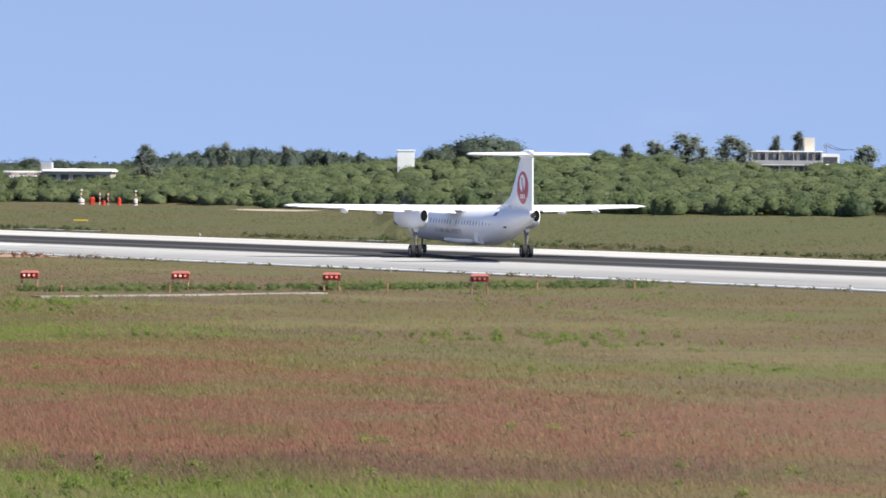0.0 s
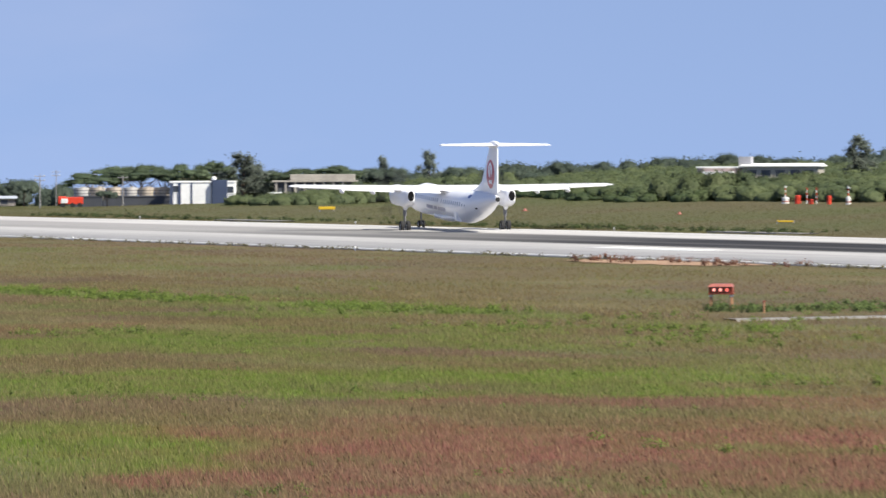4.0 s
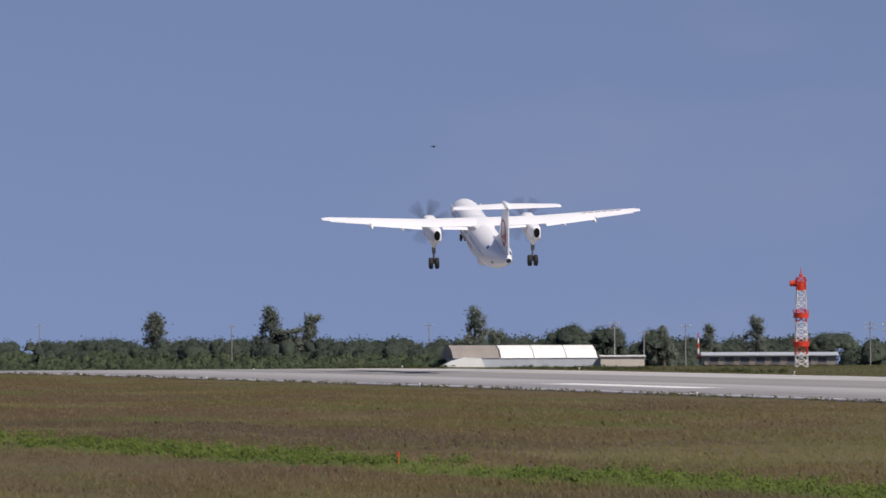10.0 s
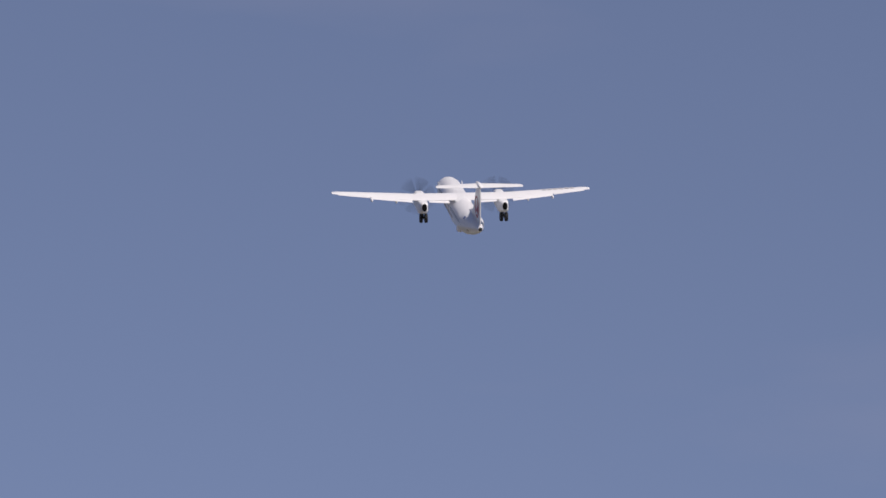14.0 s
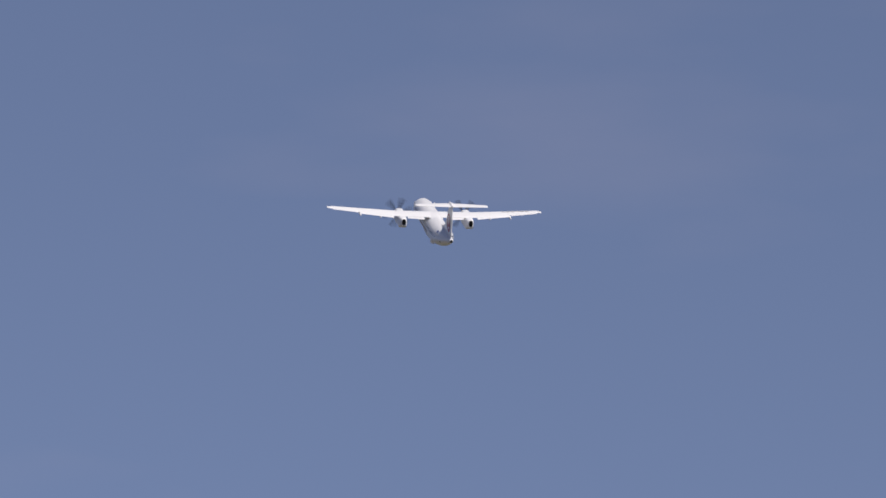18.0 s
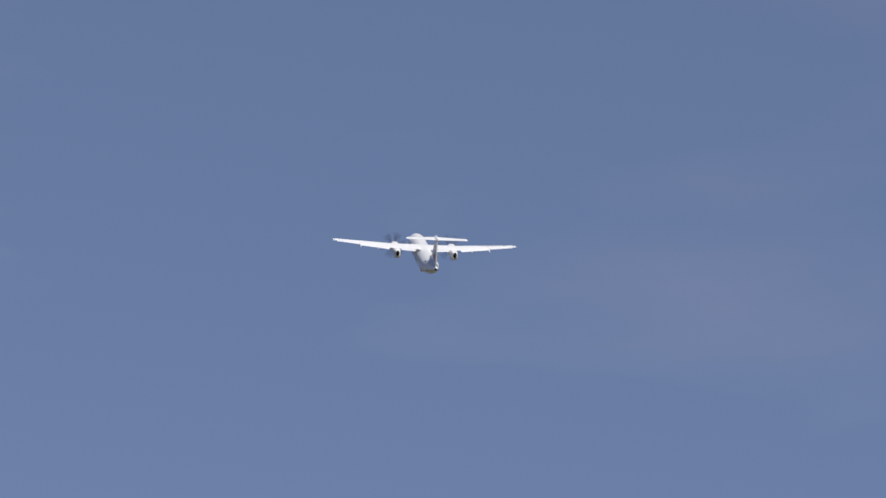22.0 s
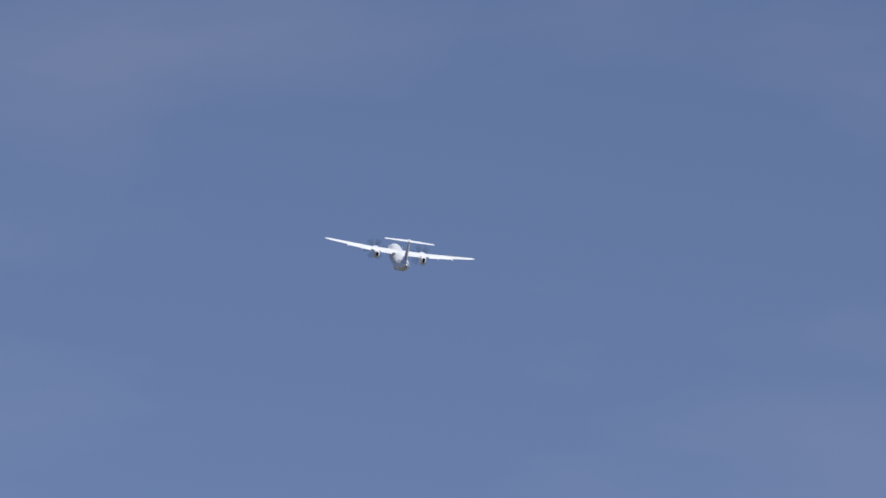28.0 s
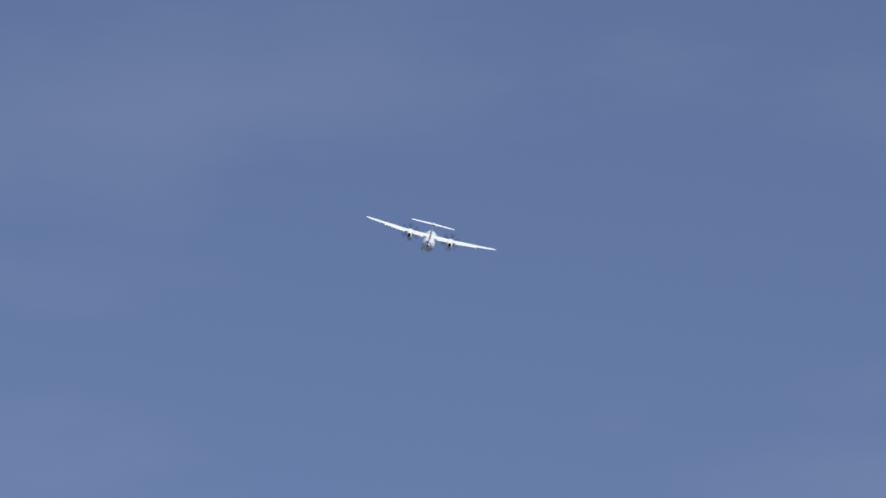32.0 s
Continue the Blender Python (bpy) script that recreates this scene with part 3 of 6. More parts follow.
LEAF_PINE = foliage("pine_needles", (0.060, 0.088, 0.052), (0.108, 0.138, 0.074), 0.30, 1.1, 0.7)
LEAF_RUSSET = foliage("russet_weeds", (0.15, 0.065, 0.045), (0.27, 0.13, 0.08))
LEAF_VERGE = foliage("verge_leaves", (0.045, 0.068, 0.026), (0.095, 0.125, 0.042), 0.35, 0.8)
LEAF_EDGE = foliage("edge_grass", (0.105, 0.092, 0.050), (0.150, 0.138, 0.070), 0.2, 3.0)
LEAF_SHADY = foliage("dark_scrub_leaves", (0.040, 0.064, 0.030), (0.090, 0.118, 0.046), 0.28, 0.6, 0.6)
LEAF_PATHSIDE = foliage("pathside_leaves", (0.060, 0.092, 0.032), (0.122, 0.162, 0.052), 0.35, 2.4)
LEAF_WEED = foliage("weed_leaves", (0.088, 0.132, 0.026), (0.140, 0.190, 0.040), 0.3, 3.0)

# ---------------------------------------------------------------- mesh helpers


def finish(ob, m, smooth=False):
    ob.data.materials.append(m)
    if smooth:
        ob.data.polygons.foreach_set("use_smooth", [True] * len(ob.data.polygons))
    return ob


def part(name, bm, m, parent=None, label="", smooth=False):
    """Links a bmesh as one mesh object under a thing or a part."""
    me = bpy.data.meshes.new(name)
    bm.to_mesh(me)
    bm.free()
    ob = finish(new(name, me), m, smooth)
    if parent is not None:
        ob.parent = parent
    return tagged(ob, label)


def shared(name, me, parent, m=None, label=""):
    """An object of its own on a mesh that alike pieces share."""
    ob = new(name, me)
    ob.parent = parent
    if m is not None:
        ob.matrix_basis = m
    return tagged(ob, label)


def thing(name, label, category, group="", m=None):
    ob = tagged(new(name), label, category, group)
    if m is not None:
        ob.matrix_basis = m
    return ob


def mesh_np(name, verts, faces, m, smooth=False, skin=None):
    """An object from arrays: verts (n, 3), faces (k, 3) or (k, 4), and the way each vertex faces on its bush."""
    me = bpy.data.meshes.new(name)
    k, c = faces.shape
    me.vertices.add(len(verts))
    me.vertices.foreach_set("co", np.asarray(verts, np.float32).ravel())
    me.loops.add(k * c)
    me.loops.foreach_set("vertex_index", faces.astype(np.int32).ravel())
    me.polygons.add(k)
    me.polygons.foreach_set("loop_start", np.arange(0, k * c, c, dtype=np.int32))
    me.update(calc_edges=True)
    if skin is not None:
        me.attributes.new("skin", "FLOAT_VECTOR", "POINT").data.foreach_set("vector", np.asarray(skin, np.float32).ravel())
    return finish(new(name, me), m, smooth)


def box(bm, x0, x1, y0, y1, z0, z1, bevel=0.0):
    vs = [bm.verts.new((x, y, z)) for z in (z0, z1) for x, y in ((x0, y0), (x1, y0), (x1, y1), (x0, y1))]
    fs = [bm.faces.new([vs[i] for i in q]) for q in ((0, 3, 2, 1), (4, 5, 6, 7), (0, 1, 5, 4), (1, 2, 6, 5), (2, 3, 7, 6), (3, 0, 4, 7))]
    if bevel:
        es = list({e for f in fs for e in f.edges})
        bmesh.ops.bevel(bm, geom=es, offset=bevel, segments=2, affect="EDGES", profile=0.5)
    return vs


def boxed(name, size, m, parent, at=(0, 0, 0), bevel=0.02, label=""):
    """A block with worn edges: size, and the centre of its base."""
    bm = bmesh.new()
    sx, sy, sz = size
    box(bm, at[0] - sx / 2, at[0] + sx / 2, at[1] - sy / 2, at[1] + sy / 2, at[2], at[2] + sz, bevel)
    return part(name, bm, m, parent, label)


def tube(bm, a, b, ra, rb, n=8, caps=True):
    """A tapered round bar from a to b."""
    a, b = Vector(a), Vector(b)
    q = (b - a).to_track_quat("Z", "Y").to_matrix()
    rings = []
    for p, r in ((a, ra), (b, rb)):
        rings.append([bm.verts.new(p + q @ Vector((math.cos(t) * r, math.sin(t) * r, 0))) for t in (2 * math.pi * i / n for i in range(n))])
    for i in range(n):
        bm.faces.new((rings[0][i], rings[0][(i + 1) % n], rings[1][(i + 1) % n], rings[1][i]))
    if caps:
        bm.faces.new(rings[0][::-1])
        bm.faces.new(rings[1])


def loft(bm, rings, cap_a=True, cap_b=True, closed=True):
    """Skins rings of points of one count."""
    vs = [[bm.verts.new(p) for p in r] for r in rings]
    n = len(vs[0])
    for a, b in zip(vs, vs[1:]):
        for i in range(n if closed else n - 1):
            bm.faces.new((a[i], a[(i + 1) % n], b[(i + 1) % n], b[i]))
    if cap_a:
        bm.faces.new(vs[0][::-1])
    if cap_b:
        bm.faces.new(vs[-1])
    bmesh.ops.recalc_face_normals(bm, faces=bm.faces)


def smoothstep(a, b, v):
    t = np.clip((v - a) / (b - a), 0, 1)
    return t * t * (3 - 2 * t)


def height(x, y):
    """The lie of the land: a slight hump along the runway, a bank behind it, falling away at the far end."""
    x, y = np.asarray(x, float), np.asarray(y, float)
    z = np.interp(y, [-200, 20, 110, 220, 310, 400, 430, 455, 480, 560, 700, 2000], [-0.2, -0.2, -0.03, 0.08, 0.12, 0.05, -0.03, -0.2, -0.5, -1.8, -3.6, -4.5])
    z = z - 0.13 * (1 - smoothstep(75, 110, x)) * smoothstep(30, 90, y)
    z = z + 0.03 * np.clip(x - 168, 0, 90) * (1 - smoothstep(330, 430, y))
    z = z + 0.45 * np.exp(-((x - 190) / 9) ** 2 - ((y - 345) / 32) ** 2)
    z = z - 0.028 * np.clip(x - 166, 0, 40) * smoothstep(455, 540, y)
    z = z - 0.004 * np.clip(y - 480, 0, 700) * smoothstep(60, 200, x) * 0.5
    return z - 0.007 * np.clip(x - 330, 0, 4000) - 0.007 * np.clip(y - 700, 0, 4000)


def ground_z(x, y):
    return float(height(x, y))

# ---------------------------------------------------------------- ground, runway


def build_ground():
    xs = np.concatenate([[-4000, -1500, -600, -300], np.arange(-150, 420, 6.0), [480, 560, 700, 1000, 1600, 2600, 4200]])
    ys = np.concatenate([[-3500, -1500, -700, -400], np.arange(-240, 720, 6.0), [760, 820, 900, 1000, 1300, 1800, 2600, 4200]])
    gx, gy = np.meshgrid(xs, ys)
    gz = height(gx, gy)
    rng = np.random.default_rng(3)
    off = (gx < RUNWAY_L - 3) | (gx > RUNWAY_R + 3)
    gz = gz + np.where(off, rng.normal(0, 0.035, gx.shape), -0.06) - np.where(off, 0.02, 0.0)
    nx, ny = len(xs), len(ys)
    idx = np.arange(nx * ny).reshape(ny, nx)
    faces = np.stack([idx[:-1, :-1], idx[:-1, 1:], idx[1:, 1:], idx[1:, :-1]], -1).reshape(-1, 4)
    g = mesh_np("ground", np.stack([gx, gy, gz], -1).reshape(-1, 3), faces, SOIL, True)
    tagged(g, "rough grassy airfield ground of olive and brown turf", "ground", kind="structure")


def strip(name, x0, x1, y0, y1, lift, m, step=8.0, parent=None):
    n = max(2, int((y1 - y0) / step) + 1)
    ys = np.linspace(y0, y1, n)
    rows = []
    for x, d in ((x0, -0.12), (x0, 0), (x1, 0), (x1, -0.12)):
        rows.append(np.stack([np.full(n, x), ys, height(x, ys) + lift + d], -1))
    v = np.concatenate(rows)
    f = np.concatenate([np.stack([np.arange(n - 1) + k * n, np.arange(n - 1) + (k + 1) * n, np.arange(1, n) + (k + 1) * n, np.arange(1, n) + k * n], -1) for k in range(3)])
    ob = mesh_np(name, v, f, m)
    if parent is not None:
        ob.parent = parent
    return ob


def build_runway():
    r = tagged(strip("runway", RUNWAY_L, RUNWAY_R, -420, 640, 0.0, TARMAC), "pale concrete runway with a dark band of tyre rubber", "runway", kind="structure")
    for x in (RUNWAY_L + 1.6, RUNWAY_R - 1.9):
        tagged(strip("edge_line", x, x + 0.55, -420, 640, 0.008, MARKING, parent=r), "white painted edge line")
    return r


build_ground()
RUNWAY = build_runway()

# ---------------------------------------------------------------- the aircraft


def ellipse(y, zc, rx, rz, n=28, xc=0.0, power=1.0):
    out = []
    for i in range(n):
        t = 2 * math.pi * i / n
        c, s = math.cos(t), math.sin(t)
        out.append((xc + rx * math.copysign(abs(c) ** power, c), y, zc + rz * math.copysign(abs(s) ** power, s)))
    return out


FUSELAGE = [(16.4, 2.12, 0.06, 0.06), (16.2, 2.12, 0.32, 0.30), (15.7, 2.17, 0.62, 0.58), (15.0, 2.28, 0.88, 0.86), (14.1, 2.42, 1.10, 1.10), (13.0, 2.54, 1.26, 1.25),
            (11.5, 2.6, 1.345, 1.345), (6, 2.6, 1.345, 1.345), (0, 2.6, 1.345, 1.345), (-6.3, 2.6, 1.345, 1.345), (-8.3, 2.67, 1.29, 1.28), (-10.3, 2.84, 1.14, 1.10),
            (-12.3, 3.04, 0.90, 0.86), (-14.2, 3.23, 0.60, 0.58), (-15.5, 3.35, 0.38, 0.37), (-16.1, 3.4, 0.25, 0.25), (-16.35, 3.41, 0.21, 0.21)]



def rise(y):
    """The cabin sits slightly nose-up on its wheels."""
    return 0.023 * y if y > 0 else 0.015 * max(y, -6.3)


FUSELAGE = [(y, z + (rise(y) if y > -7 else 0), rx, rz) for y, z, rx, rz in FUSELAGE]


def wing_ring(x, lead, chord, z, thick):
    """One aerofoil section across the chord at span x; lead is the leading edge's y."""
    pts = ((0, 0), (0.03, 0.42), (0.12, 0.78), (0.3, 1.0), (0.55, 0.82), (0.8, 0.42), (1.0, 0.05), (1.0, -0.05), (0.8, -0.16), (0.5, -0.36), (0.2, -0.46), (0.05, -0.3))
    return [(x, lead - u * chord, z + v * thick) for u, v in pts]


def wheel(parent, x, y, z, r, w):
    bm = bmesh.new()
    prof = ((0.55, 0.5), (0.9, 0.5), (1.0, 0.32), (1.0, -0.32), (0.9, -0.5), (0.55, -0.5))
    rings = [[(x + v * w, y + math.cos(t) * u * r, z + math.sin(t) * u * r) for u, v in prof] for t in (2 * math.pi * i / 20 for i in range(20))]
    loft(bm, rings + rings[:1], False, False)
    bmesh.ops.remove_doubles(bm, verts=bm.verts, dist=1e-5)
    tyre = part("tyre", bm, RUBBER, parent, smooth=False)
    bm = bmesh.new()
    tube(bm, (x - w * 0.38, y, z), (x + w * 0.38, y, z), r * 0.56, r * 0.56, 14)
    part("rim", bm, METAL, parent)
    return tyre


def build_aircraft():
    plane = thing("airliner", "white twin-propeller high-wing airliner with a red tail disc taking off", "aircraft")
    bm = bmesh.new()
    loft(bm, [ellipse(y, z, rx, rz) for y, z, rx, rz in FUSELAGE])
    body = part("fuselage", bm, PAINT_WHITE, plane, smooth=True)
    # closed cap at the tail; its dark colour replaces the shade inside the pipe
    bm = bmesh.new()
    loft(bm, [ellipse(y, z, rx, rz, 16) for y, z, rx, rz in ((-16.3, 3.41, 0.21, 0.21), (-16.46, 3.42, 0.18, 0.18))])
    part("tail_exhaust", bm, DARK, plane, "solid dark cap in place of the tail exhaust's unlit opening")
    # cabin windows, share one mesh
    bm = bmesh.new()
    loft(bm, [[(0, math.cos(t) * 0.15 * s, math.sin(t) * 0.21 * s) for t in (2 * math.pi * i / 10 for i in range(10))] for s in (1,)] + [[(0.02, math.cos(t) * 0.13, math.sin(t) * 0.19) for t in (2 * math.pi * i / 10 for i in range(10))]])
    pane = bpy.data.meshes.new("window")
    bm.to_mesh(pane)
    bm.free()
    pane.materials.append(CABIN_PANE)
    for side in (-1, 1):
        for i in range(26):
            y = 10.6 - i * 0.79
            if -0.3 < y < 0.6:
                continue
            rx = float(np.interp(-y, [-s[0] for s in FUSELAGE], [s[2] for s in FUSELAGE]))
            shared("window", pane, body, pose(side * (rx * 0.978 - 0.005), y, 2.92 + rise(y), 0, 0, 0 if side > 0 else 180) @ pose(0, 0, 0, 0, -13))
        # lettering on the side that cannot be read: a row of bars
        for i in range(18):
            if i in (6, 10):
                continue
            bm = bmesh.new()
            y0 = 5.4 - i * 0.42
            box(bm, side * 1.28, side * 1.350, y0 - 0.22, y0, 2.10 + rise(y0), 2.40 + rise(y0), 0.01)
            part("letter_bar", bm, LETTER, body)
        bm = bmesh.new()
        box(bm, side * 1.30, side * 1.355, 10.95, 11.75, 2.25, 3.8, 0.02)
        part("cabin_door", bm, PAINT_WHITE, body, "white cabin door flush in the fuselage")
        for y, z, w_, h_ in ((-9.9, 3.52, 0.62, 0.34), (-11.9, 2.55, 0.55, 0.12)):
            rx = float(np.interp(-y, [-s[0] for s in FUSELAGE], [s[2] for s in FUSELAGE]))
            rz = float(np.interp(-y, [-s[0] for s in FUSELAGE], [s[3] for s in FUSELAGE]))
            zc = float(np.interp(-y, [-s[0] for s in FUSELAGE], [s[1] for s in FUSELAGE]))
            s_ = (z - zc) / rz
            x = rx * math.sqrt(max(0.05, 1 - s_ * s_))
            bm = bmesh.new()
            box(bm, -0.03, 0.03, -w_ / 2, w_ / 2, -h_ / 2, h_ / 2, 0.02)
            ob = part("badge", bm, BLUE if z > 3 else DARK, body, "small dark blue badge")
            ob.matrix_basis = pose(side * (x + 0.0), y, z) @ pose(0, 0, 0, 0, -side * math.degrees(math.asin(max(-1, min(1, s_)))), side * -6)
    # cockpit glass
    for side in (-1, 1):
        bm = bmesh.new()
        loft(bm, [[(side * 0.10, 15.30, 3.16), (side * 0.52, 15.16, 3.08), (side * 0.60, 14.86, 3.38), (side * 0.10, 15.00, 3.50)], [(side * 0.10, 15.10, 3.06), (side * 0.48, 14.96, 3.0), (side * 0.56, 14.70, 3.28), (side * 0.10, 14.80, 3.38)]])
        part("cockpit_window", bm, GLASS_DARK, body)
    # belly fairing and open hatch
    bm = bmesh.new()
    loft(bm, [ellipse(y, z, rx, rz, 20, power=0.8) for y, z, rx, rz in ((5.2, 1.72, 0.7, 0.18), (4.0, 1.58, 1.0, 0.30), (0, 1.48, 1.08, 0.34), (-3.4, 1.52, 1.0, 0.28), (-4.8, 1.66, 0.7, 0.14))])
    part("belly_fairing", bm, PAINT_WHITE, plane, smooth=True)
    bm = bmesh.new()
    loft(bm, [[(-1.30, y, 2.15), (-0.75, y, 1.6), (-0.82, y, zb), (-1.28, y, zb + 0.12)] for y, zb in ((-5.35, 1.62), (-5.6, 1.34), (-6.3, 1.26))])
    part("belly_scoop", bm, PAINT_WHITE, plane, "white air scoop low on the fuselage side")
    # wing: a centre section and two outer panels that flex upward in flight
    bm = bmesh.new()
    st = ((0, 2.55, 3.25, 3.82, 0.40), (4.4, 2.55, 3.25, 3.84, 0.39), (5.4, 2.53, 3.06, 3.86, 0.37), (6.0, 2.50, 2.98, 3.88, 0.36), (10.0, 2.25, 2.15, 3.98, 0.26), (13.6, 1.98, 1.40, 4.09, 0.16), (14.2, 1.75, 1.02, 4.10, 0.08))
    loft(bm, [wing_ring(-x, *r) for x, *r in reversed(st[:3])] + [wing_ring(x, *r) for x, *r in st[1:3]])
    wing = part("wing", bm, PAINT_WHITE, plane, smooth=False)
    bm = bmesh.new()
    loft(bm, [ellipse(y, z, rx, rz, 18) for y, z, rx, rz in ((4.4, 3.86, 0.45, 0.10), (2.8, 3.86, 1.0, 0.28), (1.0, 3.84, 1.10, 0.38), (-0.8, 3.68, 0.95, 0.22), (-2.3, 3.62, 0.45, 0.08))])
    part("wing_root_fairing", bm, PAINT_WHITE, plane, smooth=True)
    panels = []
    for side in (-1, 1):
        at = Vector((side * 5.4, 0, 4.06))
        bm = bmesh.new()
        loft(bm, [wing_ring(side * x, *r) for x, *r in st[2:]])
        bmesh.ops.translate(bm, verts=bm.verts, vec=-at)
        outer = part("outer_wing", bm, PAINT_WHITE, plane, "white outer wing panel")
        outer.location = at
        panels.append(outer)
        # flaps, let down a little, and ailerons
        for x0, x1, y0, y1, drop, host in ((1.5, 3.7, -0.62, -0.62, 0.16, wing), (5.5, 9.9, -0.45, 0.02, 0.16, outer), (10.1, 13.5, 0.22, 0.70, 0.02, outer)):
            bm = bmesh.new()
            za, zb = 3.82 + (x0 - 4.4) * 0.026, 3.82 + (x1 - 4.4) * 0.026
            loft(bm, [[(side * x0, y0 + 0.05, za + 0.04), (side * x0, y0 - 0.55, za - drop + 0.03), (side * x0, y0 - 0.56, za - drop), (side * x0, y0 + 0.05, za - 0.10)],
                      [(side * x1, y1 + 0.05, zb + 0.04), (side * x1, y1 - 0.42, zb - drop * 0.8 + 0.03), (side * x1, y1 - 0.43, zb - drop * 0.8), (side * x1, y1 + 0.05, zb - 0.08)]])
            if host is outer:
                bmesh.ops.translate(bm, verts=bm.verts, vec=-at)
            part("flap" if drop > 0.1 else "aileron", bm, PAINT_WHITE, host)
        for x in (7.2, 9.9):
            bm = bmesh.new()
            zz = 3.66 + (x - 4.4) * 0.028
            loft(bm, [ellipse(yy, zz + dz, r, r * 1.4, 10, side * x) for yy, dz, r in ((1.2, 0.0, 0.03), (0.7, -0.04, 0.11), (0.0, -0.06, 0.15), (-0.5, -0.10, 0.12), (-0.95, -0.14, 0.03))])
            bmesh.ops.translate(bm, verts=bm.verts, vec=-at)
            part("flap_fairing", bm, PAINT_WHITE, outer, smooth=True)
        # registration on top of the right wing, not to be read: bars
        if side > 0:
            for i in range(6):
                bm = bmesh.new()
                x = 9.0 + i * 0.62
                z = 3.88 + (x - 6) * 0.027 + float(np.interp(x, [6, 10, 13.6], [0.36, 0.27, 0.18])) * 0.93
                box(bm, x, x + 0.42, 1.15, 1.75, z - 0.02, z + 0.03)
                bmesh.ops.translate(bm, verts=bm.verts, vec=-at)
                part("letter_bar", bm, PAINT_GREY, outer)
    # engines
    nac = [(4.75, 3.40, 0.38, 0.40), (4.3, 3.40, 0.48, 0.62), (3.3, 3.40, 0.58, 0.86), (2.4, 3.36, 0.60, 0.88), (1.0, 3.24, 0.60, 0.76), (-0.8, 3.12, 0.58, 0.72), (-1.9, 3.22, 0.46, 0.62), (-2.55, 3.36, 0.31, 0.47)]
    props = []
    for side in (-1, 1):
        xc = side * 4.4
        bm = bmesh.new()
        loft(bm, [ellipse(y, z, rx, rz, 26, xc, 0.55) for y, z, rx, rz in nac], True, True)
        eng = part("engine_nacelle", bm, PAINT_WHITE, plane, "white engine nacelle under the wing", True)
        # capped solid whose black stands for the unlit hollow of the outlet
        bm = bmesh.new()
        loft(bm, [ellipse(y, z, rx, rz, 16, xc) for y, z, rx, rz in ((-2.2, 3.38, 0.30, 0.44), (-2.52, 3.38, 0.29, 0.45), (-2.60, 3.40, 0.25, 0.40))])
        part("exhaust", bm, HOLE_BLACK, eng, "black plug in place of the exhaust outlet's unlit inside")
        # closed intake body, coloured dark as its unlit mouth would look
        bm = bmesh.new()
        loft(bm, [ellipse(y, z, rx, rz, 14, xc) for y, z, rx, rz in ((4.85, 2.86, 0.34, 0.16), (4.2, 2.80, 0.40, 0.2), (3.0, 2.72, 0.3, 0.1))])
        part("air_intake", bm, DARK, eng, "solid air intake below the spinner, coloured dark for its unlit mouth")
        bm = bmesh.new()
        loft(bm, [ellipse(y, 0, r, r, 16) for y, r in ((-0.05, 0.40), (0.2, 0.38), (0.45, 0.28), (0.68, 0.10), (0.72, 0.02))])
        pr = part("propeller", bm, PAINT_GREY, plane, "grey spinner with six black blades", True)
        pr.location = (xc, 4.8, 3.40)
        bm = bmesh.new()
        loft(bm, [[(-c / 2 * math.cos(a), c / 2 * math.sin(a), r), (0.03, 0.03, r), (c / 2 * math.cos(a), -c / 2 * math.sin(a), r), (-0.03, -0.03, r)] for r, c, a in ((0.3, 0.2, 1.1), (0.7, 0.3, 0.95), (1.2, 0.36, 0.75), (1.7, 0.33, 0.6), (2.0, 0.22, 0.5), (2.06, 0.08, 0.5))])
        blade = bpy.data.meshes.new("blade")
        bm.to_mesh(blade)
        bm.free()
        blade.materials.append(PROP)
        for i in range(6):
            shared("blade", blade, pr, pose(0, 0.2, 0) @ pose(0, 0, 0, 0, 60 * i))
        props.append(pr)
    # fin, T tail
    bm = bmesh.new()
    fin = ((3.75, -5.6, 10.6, 0.10), (4.25, -8.6, 7.5, 0.30), (4.8, -10.6, 5.4, 0.40), (6.2, -12.0, 4.0, 0.32), (7.7, -13.3, 2.75, 0.24))
    loft(bm, [[(th * v / 2, lead - u * ch, z) for u, v in ((0, 0), (0.06, 0.6), (0.3, 1), (0.7, 0.6), (1, 0.06), (1, -0.06), (0.7, -0.6), (0.3, -1), (0.06, -0.6))] for z, lead, ch, th in fin])
    tail = part("fin", bm, PAINT_WHITE, plane, smooth=False)
    for side in (-1, 1):
        def on_fin(y, z, lift):
            zs = [f[0] for f in fin]
            lead, ch, th = (float(np.interp(z, zs, [f[k] for f in fin])) for k in (1, 2, 3))
            u = (lead - y) / ch
            t = float(np.interp(u, [0, 0.06, 0.3, 0.7, 1], [0, 0.6, 1, 0.6, 0.06])) * th / 2
            return (side * (t + lift), y, z)
        bm = bmesh.new()
        n = 28
        c0 = bm.verts.new(on_fin(-14.15, 5.45, 0.012))
        rings = []
        for r in (0.35, 0.7, 1.0):
            rings.append([bm.verts.new(on_fin(-14.15 + math.cos(2 * math.pi * i / n) * 1.22 * r, 5.45 + math.sin(2 * math.pi * i / n) * 1.2 * r, 0.012)) for i in range(n)])
        for i in range(n):
            bm.faces.new((c0, rings[0][i], rings[0][(i + 1) % n]))
            for a, b in zip(rings, rings[1:]):
                bm.faces.new((a[i], b[i], b[(i + 1) % n], a[(i + 1) % n]))
        disc = part("tail_disc", bm, RED, tail, "red disc painted on the fin")
        # plain white oval with a red curve in it, and pale bars below
        bm = bmesh.new()
